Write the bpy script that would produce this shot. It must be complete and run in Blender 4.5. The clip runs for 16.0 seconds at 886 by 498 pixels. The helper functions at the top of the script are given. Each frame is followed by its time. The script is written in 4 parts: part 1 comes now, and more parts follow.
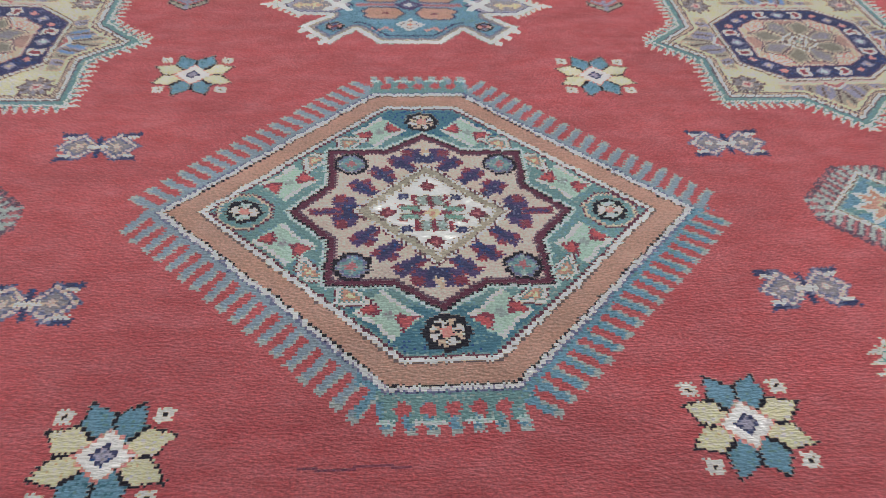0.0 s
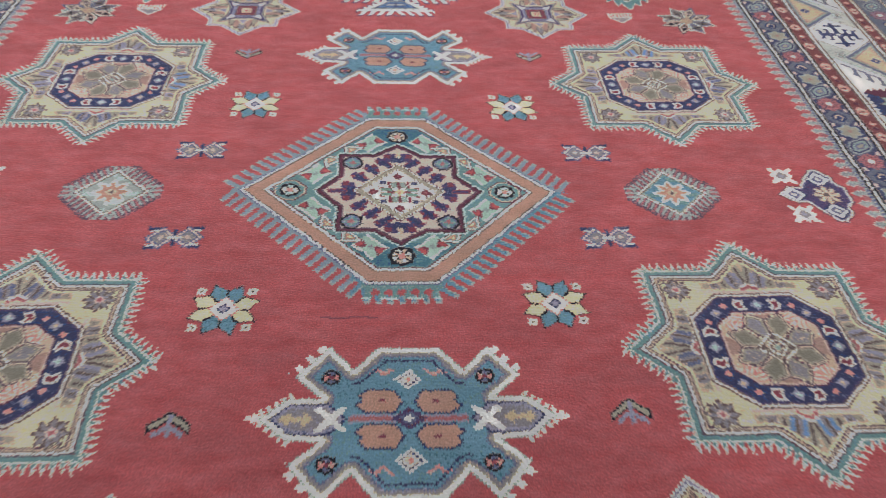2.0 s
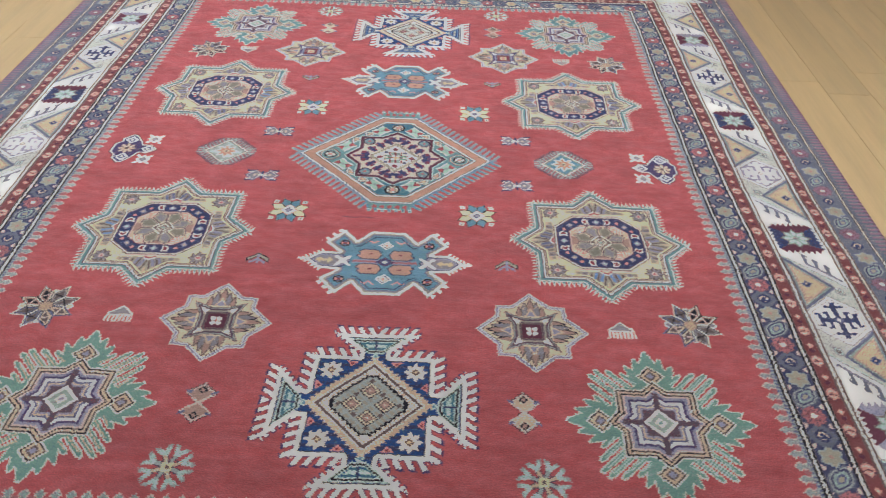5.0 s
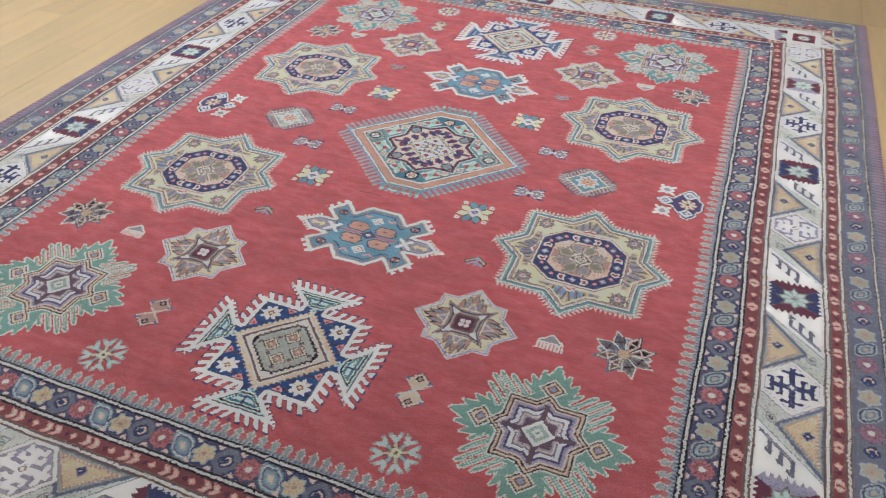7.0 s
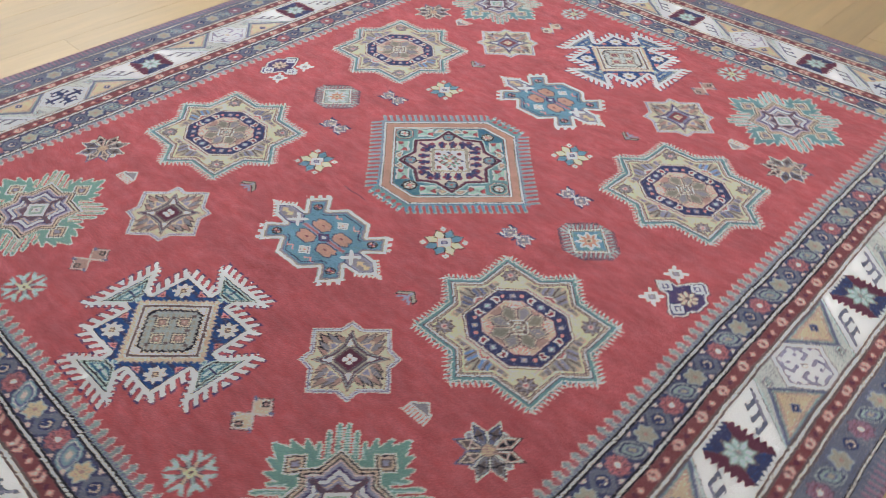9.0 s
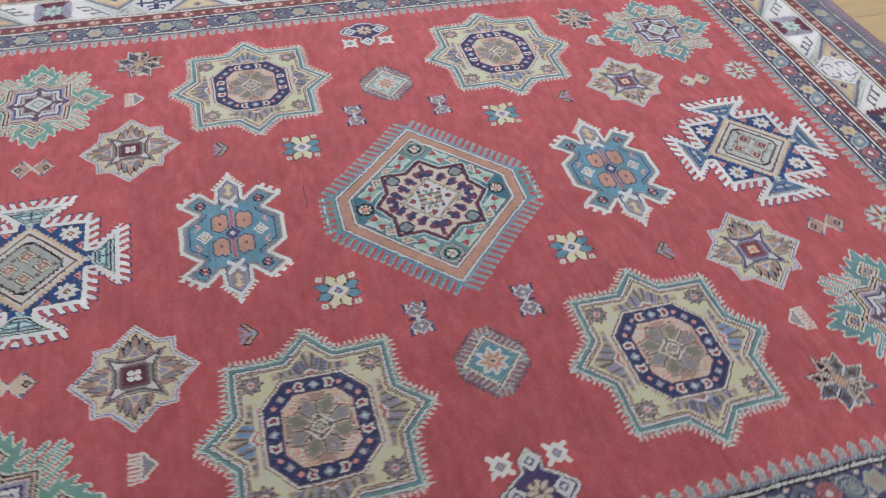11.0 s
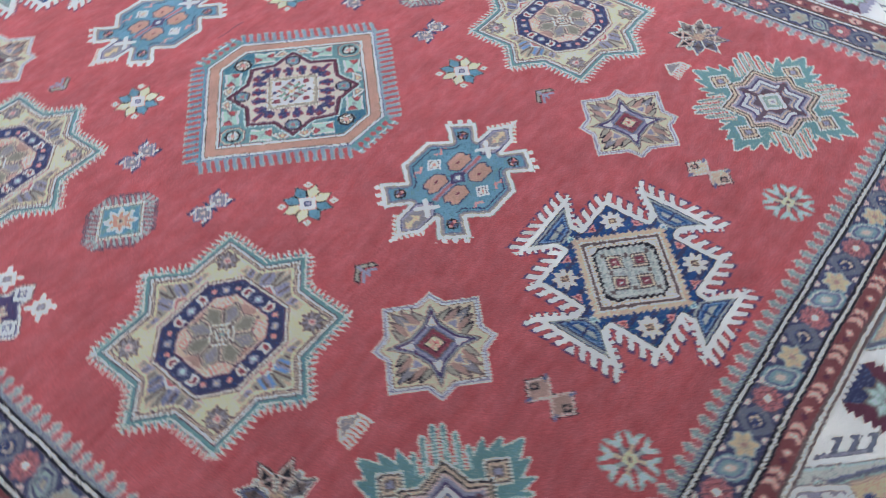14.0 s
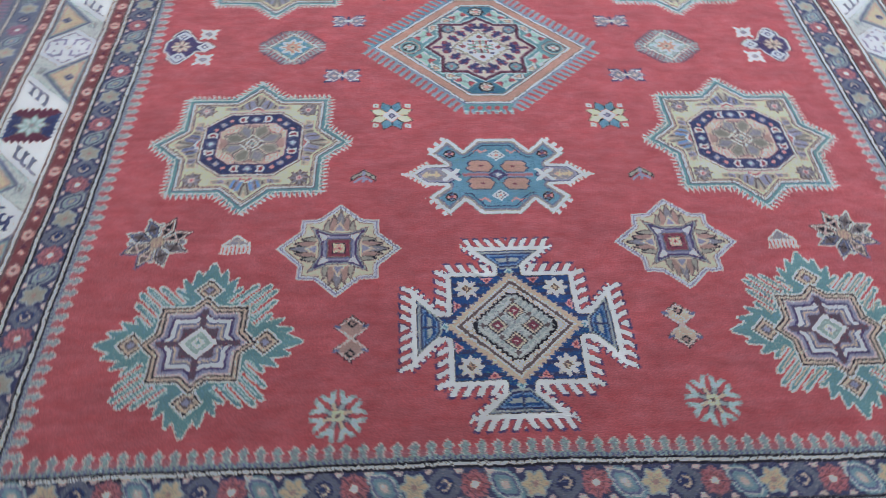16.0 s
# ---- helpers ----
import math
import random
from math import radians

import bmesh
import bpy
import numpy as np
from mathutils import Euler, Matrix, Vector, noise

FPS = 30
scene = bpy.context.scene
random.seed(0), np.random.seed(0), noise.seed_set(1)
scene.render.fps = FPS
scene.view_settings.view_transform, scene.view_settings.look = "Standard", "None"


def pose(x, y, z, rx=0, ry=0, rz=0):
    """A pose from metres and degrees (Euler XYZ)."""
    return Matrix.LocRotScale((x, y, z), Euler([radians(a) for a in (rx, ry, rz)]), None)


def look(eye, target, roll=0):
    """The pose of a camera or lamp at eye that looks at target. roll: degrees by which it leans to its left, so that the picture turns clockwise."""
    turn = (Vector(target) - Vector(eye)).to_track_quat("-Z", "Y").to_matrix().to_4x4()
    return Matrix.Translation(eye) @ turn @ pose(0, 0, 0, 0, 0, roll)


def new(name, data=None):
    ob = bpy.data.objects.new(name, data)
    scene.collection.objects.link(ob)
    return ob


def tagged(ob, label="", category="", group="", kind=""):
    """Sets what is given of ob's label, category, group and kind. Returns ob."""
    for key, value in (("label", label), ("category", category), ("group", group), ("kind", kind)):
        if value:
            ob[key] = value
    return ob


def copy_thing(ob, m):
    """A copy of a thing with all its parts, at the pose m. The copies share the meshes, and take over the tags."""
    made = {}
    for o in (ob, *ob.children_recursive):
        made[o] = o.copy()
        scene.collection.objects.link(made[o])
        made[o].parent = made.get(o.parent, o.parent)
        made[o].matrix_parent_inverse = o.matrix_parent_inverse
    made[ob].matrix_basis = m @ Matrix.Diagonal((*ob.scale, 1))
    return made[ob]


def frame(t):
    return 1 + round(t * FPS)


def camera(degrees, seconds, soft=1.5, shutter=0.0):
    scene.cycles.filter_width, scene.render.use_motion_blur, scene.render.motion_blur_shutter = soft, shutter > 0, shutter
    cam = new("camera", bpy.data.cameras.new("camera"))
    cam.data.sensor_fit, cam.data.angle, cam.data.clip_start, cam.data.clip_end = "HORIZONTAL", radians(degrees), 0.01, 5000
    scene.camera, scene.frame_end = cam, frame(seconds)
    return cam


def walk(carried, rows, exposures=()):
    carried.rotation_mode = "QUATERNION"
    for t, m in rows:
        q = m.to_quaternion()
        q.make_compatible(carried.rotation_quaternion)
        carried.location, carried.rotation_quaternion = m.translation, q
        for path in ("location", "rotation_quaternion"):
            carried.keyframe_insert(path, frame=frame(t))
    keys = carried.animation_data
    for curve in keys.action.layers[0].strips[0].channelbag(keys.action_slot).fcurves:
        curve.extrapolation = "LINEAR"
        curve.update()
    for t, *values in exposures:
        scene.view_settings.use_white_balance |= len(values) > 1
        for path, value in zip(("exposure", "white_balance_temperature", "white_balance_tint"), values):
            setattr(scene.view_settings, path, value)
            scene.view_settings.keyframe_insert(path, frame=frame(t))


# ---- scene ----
cam = camera(59.9, 16.0, soft=1.1, shutter=0.6)
PATH = [
    (0, (-0.076, -0.79, 0.655), (0.086, 0.671, -0.702), 3.1),
    (0.5, (-0.076, -0.869, 0.762), (0.081, 0.584, -0.602), 3.5),
    (1, (-0.066, -0.994, 0.891), (0.085, 0.449, -0.485), 3.9),
    (1.5, (-0.041, -1.174, 0.998), (0.096, 0.266, -0.384), 3.9),
    (2, (-0.02, -1.368, 1.103), (0.108, 0.082, -0.268), 3.2),
    (2.5, (-0.045, -1.56, 1.224), (0.062, -0.08, -0.117), 2.9),
    (3, (-0.078, -1.787, 1.338), (0.026, -0.292, 0.014), 3.1),
    (3.5, (-0.051, -1.996, 1.41), (0.038, -0.494, 0.092), 2.8),
    (4, (0.009, -2.187, 1.483), (0.084, -0.679, 0.171), 2.6),
    (4.5, (0.076, -2.377, 1.54), (0.131, -0.85, 0.25), 2.4),
    (4.7, (0.113, -2.426, 1.557), (0.15, -0.89, 0.277), 2.2),
    (6.8, (0.896, -2.499, 1.591), (0.41, -1.006, 0.352), 2.0),
    (7, (0.954, -2.458, 1.589), (0.413, -0.992, 0.34), 1.2),
    (7.5, (1.088, -2.311, 1.578), (0.43, -0.919, 0.301), 0.7),
    (8, (1.231, -2.176, 1.614), (0.449, -0.864, 0.323), 1.2),
    (8.2, (1.304, -2.105, 1.62), (0.475, -0.828, 0.323), 1.1),
    (10.3, (1.743, -0.959, 1.642), (0.497, -0.267, 0.238), 3.7),
    (10.5, (1.729, -0.828, 1.628), (0.459, -0.211, 0.211), 3.6),
    (11, (1.682, -0.512, 1.627), (0.371, -0.087, 0.177), 3.3),
    (11.5, (1.647, -0.143, 1.617), (0.329, 0.075, 0.129), 2.0),
    (12, (1.578, 0.2, 1.596), (0.281, 0.218, 0.074), 0.9),
    (12.5, (1.47, 0.508, 1.593), (0.219, 0.363, 0.04), 1.4),
    (13, (1.381, 0.882, 1.576), (0.191, 0.526, 0.009), 0.2),
    (13.5, (1.26, 1.196, 1.512), (0.17, 0.607, -0.058), -2.0),
    (14, (1.103, 1.471, 1.497), (0.156, 0.677, -0.076), -3.0),
    (14.5, (0.899, 1.765, 1.5), (0.131, 0.791, -0.069), -1.3),
    (15, (0.681, 1.921, 1.491), (0.122, 0.801, -0.068), 1.2),
    (15.5, (0.462, 2.046, 1.514), (0.157, 0.824, -0.04), 1.0),
    (16, (0.24, 2.17, 1.537), (0.156, 0.882, 0.009), 1.9),
]
EXPOSURES = [(0.0, -0.30, 5850, 10), (3.0, -0.23, 5840, 10), (4.7, -0.12, 5850, 10), (7.5, -0.04, 5780, 10), (10.5, -0.09, 5700, 10), (12.0, -0.04, 5420, 9), (13.5, 0.02, 5310, 9), (15.0, 0.05, 5240, 9), (16.0, -0.10, 5220, 9)]
walk(cam, [(t, look(eye, target, roll)) for t, eye, target, roll in PATH], EXPOSURES)

# ---- light ----
world = bpy.data.worlds.new("world")
scene.world = world
world.use_nodes = True
world.node_tree.nodes["Background"].inputs["Color"].default_value = (0.80, 0.86, 1.0, 1)
world.node_tree.nodes["Background"].inputs["Strength"].default_value = 0.3
RUG_X, RUG_Y, PILE = 1.690, 2.053, 0.010      # half width, half length, thickness
ROOM_X, ROOM_Y, ROOM_H = 4.2, 4.6, 2.75
CX, CY = -0.021, -0.025                       # the rug's middle


# ---- materials ----
def srgb(r, g, b):
    return tuple(((c / 255 + 0.055) / 1.055) ** 2.4 if c > 10 else c / 255 / 12.92 for c in (r, g, b))


def nodes_of(name):
    m = bpy.data.materials.new(name)
    m.use_nodes = True
    nt = m.node_tree
    return m, nt, nt.nodes["Principled BSDF"]


def mapped(nt, scale, coords="Object"):
    tc, mp = nt.nodes.new("ShaderNodeTexCoord"), nt.nodes.new("ShaderNodeMapping")
    mp.inputs["Scale"].default_value = scale
    nt.links.new(tc.outputs[coords], mp.inputs["Vector"])
    return mp.outputs["Vector"]


def noise_tex(nt, vec, scale, detail=3.0, rough=0.6):
    n = nt.nodes.new("ShaderNodeTexNoise")
    n.inputs["Scale"].default_value, n.inputs["Detail"].default_value, n.inputs["Roughness"].default_value = scale, detail, rough
    nt.links.new(vec, n.inputs["Vector"])
    return n.outputs["Fac"]


def ranged(nt, fac, a, b, lo=0.3, hi=0.7):
    r = nt.nodes.new("ShaderNodeMapRange")
    r.inputs["From Min"].default_value, r.inputs["From Max"].default_value = lo, hi
    r.inputs["To Min"].default_value, r.inputs["To Max"].default_value = a, b
    nt.links.new(fac, r.inputs["Value"])
    return r.outputs["Result"]


def times(nt, a, b):
    n = nt.nodes.new("ShaderNodeMath")
    n.operation = "MULTIPLY"
    nt.links.new(a, n.inputs[0])
    nt.links.new(b, n.inputs[1])
    return n.outputs[0]


def scaled(nt, colour_out, k):
    n = nt.nodes.new("ShaderNodeVectorMath")
    n.operation = "SCALE"
    n.inputs["Scale"].default_value = k
    nt.links.new(colour_out, n.inputs[0])
    return n.outputs["Vector"]


def wool(name, rgb, abrash=0.16, fleck=0.18):
    """Knotted wool pile: dye that drifts from weft to weft, flecked knots, rows of pile, soft sheen."""
    m, nt, b = nodes_of("wool_" + name)
    streak = noise_tex(nt, mapped(nt, (2.2, 60, 1)), 1.0, 5)
    cloud = noise_tex(nt, mapped(nt, (1, 1.6, 1)), 5.5, 5, 0.62)
    patch = noise_tex(nt, mapped(nt, (16, 34, 1)), 1.0, 4, 0.7)
    fine = noise_tex(nt, mapped(nt, (70, 240, 1)), 1.0, 3)
    knot = noise_tex(nt, mapped(nt, (300, 330, 1)), 1.0, 1)
    v = times(nt, ranged(nt, streak, 1 - 0.2 * abrash, 1 + 0.2 * abrash), ranged(nt, cloud, 1 - 0.62 * abrash, 1 + 0.62 * abrash, 0.35, 0.65))
    v = times(nt, v, ranged(nt, knot, 1 - fleck, 1 + fleck))
    v = times(nt, v, ranged(nt, patch, 1 - 0.38 * abrash, 1 + 0.38 * abrash))
    v = times(nt, v, ranged(nt, fine, 1 - 0.3 * abrash, 1 + 0.3 * abrash))
    hsv = nt.nodes.new("ShaderNodeHueSaturation")
    hsv.inputs["Color"].default_value = (*srgb(*rgb), 1)
    nt.links.new(v, hsv.inputs["Value"])
    nt.links.new(ranged(nt, patch, 1.06, 0.94), hsv.inputs["Saturation"])
    nt.links.new(scaled(nt, hsv.outputs["Color"], 0.585), b.inputs["Base Color"])
    b.inputs["Roughness"].default_value = 0.90
    b.inputs["Diffuse Roughness"].default_value = 1.0
    b.inputs["Specular IOR Level"].default_value = 0.3
    b.inputs["Sheen Weight"].default_value = 0.5
    b.inputs["Sheen Roughness"].default_value = 0.46
    pale = nt.nodes.new("ShaderNodeGamma")
    pale.inputs["Gamma"].default_value = 0.46
    nt.links.new(hsv.outputs["Color"], pale.inputs["Color"])
    nt.links.new(pale.outputs["Color"], b.inputs["Sheen Tint"])
    rows = noise_tex(nt, mapped(nt, (130, 330, 1)), 1.0, 3)
    bump = nt.nodes.new("ShaderNodeBump")
    bump.inputs["Strength"].default_value, bump.inputs["Distance"].default_value = 0.7, 0.005
    nt.links.new(rows, bump.inputs["Height"])
    nt.links.new(bump.outputs["Normal"], b.inputs["Normal"])
    tips = nt.nodes.new("ShaderNodeBsdfSheen")      # the tips of the tufts, seen more the lower one looks
    tips.distribution = "ASHIKHMIN"
    tips.inputs["Roughness"].default_value = 0.7
    nt.links.new(scaled(nt, hsv.outputs["Color"], 1.32), tips.inputs["Color"])
    nt.links.new(bump.outputs["Normal"], tips.inputs["Normal"])
    both = nt.nodes.new("ShaderNodeAddShader")
    nt.links.new(b.outputs["BSDF"], both.inputs[0])
    nt.links.new(tips.outputs["BSDF"], both.inputs[1])
    nt.links.new(both.outputs["Shader"], nt.nodes["Material Output"].inputs["Surface"])
    return m


DYES = dict(
    red=(174, 87, 88), wine=(128, 64, 75), pink=(214, 142, 132), orange=(178, 139, 120), tan=(192, 172, 150), cream=(214, 204, 168),
    white=(242, 237, 226), ivory=(228, 219, 203), blue=(106, 141, 156), teal=(108, 139, 137), mint=(182, 196, 188), navy=(58, 60, 90),
    deep=(46, 74, 126), purple=(80, 66, 100), lilac=(150, 144, 158), grey=(138, 130, 132), brown=(104, 88, 84), black=(38, 35, 42),
    petrol=(74, 112, 126), blush=(204, 180, 170), ochre=(192, 174, 142), plum=(96, 52, 66), sage=(146, 158, 150), steel=(186, 185, 176), ink=(72, 70, 96), ash=(103, 104, 116), rose=(166, 104, 106), umber=(124, 70, 70), peach=(196, 148, 132), slate=(104, 106, 132), mauve=(94, 76, 86), sand=(206, 188, 164), clay=(166, 134, 120), jade=(118, 150, 136), khaki=(160, 152, 134), heather=(142, 108, 122), sky=(116, 142, 172), stone=(160, 163, 157), olive=(132, 124, 108), smoke=(124, 146, 150), lead=(134, 146, 154), dove=(196, 180, 166), celadon=(166, 184, 170))
NAMES = list(DYES)
COL = {n: i for i, n in enumerate(NAMES)}
WOOL = [wool(n, DYES[n]) for n in NAMES]


def plaster(name, rgb):
    m, nt, b = nodes_of(name)
    n = noise_tex(nt, mapped(nt, (1, 1, 1)), 2.0, 6)
    hsv = nt.nodes.new("ShaderNodeHueSaturation")
    hsv.inputs["Color"].default_value = (*srgb(*rgb), 1)
    nt.links.new(ranged(nt, n, 0.95, 1.05), hsv.inputs["Value"])
    nt.links.new(hsv.outputs["Color"], b.inputs["Base Color"])
    b.inputs["Roughness"].default_value = 0.9
    bump = nt.nodes.new("ShaderNodeBump")
    bump.inputs["Strength"].default_value, bump.inputs["Distance"].default_value = 0.15, 0.002
    nt.links.new(noise_tex(nt, mapped(nt, (1, 1, 1)), 90.0, 3), bump.inputs["Height"])
    nt.links.new(bump.outputs["Normal"], b.inputs["Normal"])
    return m


def oak(name, rgb, joined=False):
    """Varnished oak boards, grain along y; each board takes its own tone."""
    m, nt, b = nodes_of(name)
    info = nt.nodes.new("ShaderNodeNewGeometry" if joined else "ShaderNodeObjectInfo")
    chance = info.outputs["Random Per Island" if joined else "Random"]
    add = nt.nodes.new("ShaderNodeVectorMath")
    add.operation = "MULTIPLY_ADD"
    comb = nt.nodes.new("ShaderNodeCombineXYZ")
    for s in ("X", "Y", "Z"):
        nt.links.new(chance, comb.inputs[s])
    nt.links.new(comb.outputs["Vector"], add.inputs[0])
    add.inputs[1].default_value = (7.0, 13.0, 5.0)
    nt.links.new(mapped(nt, (9, 0.8, 1)), add.inputs[2])
    grain = noise_tex(nt, add.outputs["Vector"], 1.4, 4, 0.55)
    fine = noise_tex(nt, mapped(nt, (160, 5, 1)), 1.0, 3)
    v = times(nt, ranged(nt, grain, 0.90, 1.09), ranged(nt, fine, 0.96, 1.04))
    v = times(nt, v, ranged(nt, chance, 0.95, 1.05, 0, 1))
    hsv = nt.nodes.new("ShaderNodeHueSaturation")
    hsv.inputs["Color"].default_value = (*srgb(*rgb), 1)
    nt.links.new(v, hsv.inputs["Value"])
    nt.links.new(hsv.outputs["Color"], b.inputs["Base Color"])
    nt.links.new(ranged(nt, grain, 0.40, 0.52), b.inputs["Roughness"])
    b.inputs["Specular IOR Level"].default_value = 0.5
    b.inputs["Coat Weight"].default_value = 0.25
    b.inputs["Coat Roughness"].default_value = 0.4
    bump = nt.nodes.new("ShaderNodeBump")
    bump.inputs["Strength"].default_value, bump.inputs["Distance"].default_value = 0.1, 0.001
    nt.links.new(fine, bump.inputs["Height"])
    nt.links.new(bump.outputs["Normal"], b.inputs["Normal"])
    return m


OAK = oak("oak_boards", (200, 171, 124))
OAK_FAR = oak("oak_boards_joined", (200, 171, 124), True)
WALL = plaster("wall_paint", (226, 222, 214))
CEIL = plaster("ceiling_paint", (236, 235, 232))
GROOVE = plaster("board_groove", (92, 66, 42))
WHITE_METAL = plaster("white_enamel", (228, 228, 226))
# glow of the added, unseen panel lamps
LAMP, lamp_nt, lamp_b = nodes_of("added_lamp_diffuser")
lamp_b.inputs["Base Color"].default_value = (0.9, 0.9, 0.9, 1)
lamp_b.inputs["Emission Color"].default_value = (0.96, 0.98, 1.0, 1)
lamp_b.inputs["Emission Strength"].default_value = 10.4


# ---- building helpers ----
def box_bm(x0, y0, z0, x1, y1, z1, bevel=0.0):
    bm = bmesh.new()
    bmesh.ops.create_cube(bm, size=1)
    for v in bm.verts:
        v.co = Vector(((x0 + x1) / 2 + v.co.x * (x1 - x0), (y0 + y1) / 2 + v.co.y * (y1 - y0), (z0 + z1) / 2 + v.co.z * (z1 - z0)))
    if bevel:
        bmesh.ops.bevel(bm, geom=bm.edges[:], offset=bevel, segments=2, affect="EDGES", profile=0.6)
    return bm


def part(name, bm, material, parent=None, label=""):
    me = bpy.data.meshes.new(name)
    bm.to_mesh(me)
    bm.free()
    me.materials.append(material)
    ob = new(name, me)
    if parent:
        ob.parent = parent
    return tagged(ob, label)


# ---- room ----
floor = tagged(part("floor", box_bm(-ROOM_X, -ROOM_Y, -PILE - 0.12, ROOM_X, ROOM_Y, -PILE - 0.004), GROOVE), "honey oak board floor with thin dark joints", "floor", kind="structure")
T = 0.15
WIN_Y0, WIN_Y1, WIN_Z0, WIN_Z1 = -2.2, 2.6, 0.75, 2.35
for nm, boxes in (("wall_north", [(-ROOM_X - T, ROOM_Y, -0.13, ROOM_X + T, ROOM_Y + T, ROOM_H)]),
                  ("wall_south", [(-ROOM_X - T, -ROOM_Y - T, -0.13, ROOM_X + T, -ROOM_Y, ROOM_H)]),
                  ("wall_east", [(ROOM_X, -ROOM_Y, -0.13, ROOM_X + T, ROOM_Y, ROOM_H)]),
                  ("wall_west", [(-ROOM_X - T, -ROOM_Y, -0.13, -ROOM_X, WIN_Y0, ROOM_H), (-ROOM_X - T, WIN_Y1, -0.13, -ROOM_X, ROOM_Y, ROOM_H),
                                 (-ROOM_X - T, WIN_Y0, -0.13, -ROOM_X, WIN_Y1, WIN_Z0), (-ROOM_X - T, WIN_Y0, WIN_Z1, -ROOM_X, WIN_Y1, ROOM_H)])):
    wall_bm = bmesh.new()
    for b in boxes:
        one = box_bm(*b)
        me = bpy.data.meshes.new("piece")
        one.to_mesh(me)
        one.free()
        wall_bm.from_mesh(me)
        bpy.data.meshes.remove(me)
    tagged(part(nm, wall_bm, WALL), "plain off-white painted wall", "wall", kind="structure")
# an unseen window, added so that the west side comes out brighter
window = tagged(new("window_1"), "unseen white-framed window added to brighten the west side", "window", kind="structure")
for y in np.linspace(WIN_Y0, WIN_Y1, 5):
    y = min(max(float(y), WIN_Y0 + 0.026), WIN_Y1 - 0.026)
    part("unseen_window_frame", box_bm(-ROOM_X - 0.11, y - 0.025, WIN_Z0, -ROOM_X - 0.05, y + 0.025, WIN_Z1, 0.003), WHITE_METAL, window)
part("unseen_window_sill", box_bm(-ROOM_X - 0.05, WIN_Y0 - 0.05, WIN_Z0 - 0.035, -ROOM_X + 0.12, WIN_Y1 + 0.05, WIN_Z0 - 0.002, 0.004), WHITE_METAL, window)
# area lamp added in the opening as fill from the west
sky = bpy.data.lights.new("added_west_light", "AREA")
sky.shape, sky.size, sky.size_y, sky.energy, sky.color = "RECTANGLE", WIN_Z1 - WIN_Z0, WIN_Y1 - WIN_Y0, 70, (0.88, 0.94, 1.0)
new("added_west_light", sky).matrix_basis = look((-ROOM_X - 0.13, (WIN_Y0 + WIN_Y1) / 2, (WIN_Z0 + WIN_Z1) / 2), (0, (WIN_Y0 + WIN_Y1) / 2, (WIN_Z0 + WIN_Z1) / 2))
tagged(part("ceiling", box_bm(-ROOM_X - T, -ROOM_Y - T, ROOM_H, ROOM_X + T, ROOM_Y + T, ROOM_H + T), CEIL), "plain white painted ceiling", "ceiling", kind="structure")


# a panel lamp out of view, added to light the rug
def ceiling_light(m):
    e = new("ceiling_light")
    part("diffuser", box_bm(-0.58, -0.28, -0.030, 0.58, 0.28, -0.012, 0.004), LAMP, e, "white glowing diffuser")
    for x0, y0, x1, y1 in ((-0.61, -0.31, 0.61, -0.282), (-0.61, 0.282, 0.61, 0.31), (-0.61, -0.281, -0.582, 0.281), (0.582, -0.281, 0.61, 0.281)):
        part("frame", box_bm(x0, y0, -0.036, x1, y1, -0.001, 0.003), WHITE_METAL, e)
    e.matrix_basis = m
    return tagged(e, "unseen flat white rectangular panel lamp, added under the ceiling for light", "ceiling light", "ceiling panel lamps")


# places chosen to balance brightness across rug and floor
lamp = ceiling_light(pose(-0.9, -1.1, ROOM_H))
for x, y in ((0.8, 0.4), (-3.2, -1.0), (-3.2, 1.3), (1.9, -2.0), (-1.9, 2.8), (-0.8, 0.6), (3.5, 0.2)):
    copy_thing(lamp, pose(x, y, ROOM_H))

# ---- the rug: knots on a loom ----
P = 0.0028                                     # knot pitch
NX, NY = round(2 * RUG_X / P), round(2 * RUG_Y / P)
X0, Y0 = CX - RUG_X, CY - RUG_Y               # the corner where the weaving starts
gx = (np.arange(NX) + 0.5) * P + X0
gy = (np.arange(NY) + 0.5) * P + Y0
X, Y = np.meshgrid(gx, gy)
# the weaver's drift: a slow wander of a few millimetres
WX = X + 0.003 * np.sin(3.1 * Y + 1.0) + 0.0022 * np.sin(7.3 * Y + 2.1 * X) + 0.0010 * np.sin(31 * Y + 9 * X)
WY = Y + 0.003 * np.sin(2.7 * X + 0.4) + 0.0022 * np.sin(6.1 * X - 2.9 * Y) + 0.0010 * np.sin(27 * X + 11 * Y)
grain = np.random.RandomState(7)
WX += 0.0007 * np.repeat(grain.randn(NY // 2 + 1), 2)[:NY, None] + 0.0002 * grain.randn(NY, NX)
WY += 0.0007 * np.repeat(grain.randn(NX // 2 + 1), 2)[None, :NX] + 0.0002 * grain.randn(NY, NX)
# pairs of warps lie one behind the other, so that edges come out serrated knot by knot
WX += 0.0011 * (1 - 2 * (np.arange(NY) % 2))[:, None]
WY += 0.0007 * (1 - 2 * (np.arange(NX) % 2))[None, :]
colour = np.full((NY, NX), COL["red"], np.int32)
owner = np.zeros((NY, NX), np.int32)
PARTS = [("field", None, "plain brick-red wool ground")]   # name, parent's index, label


def woven(name, parent=None, label=""):
    PARTS.append((name, parent, label))
    return len(PARTS) - 1


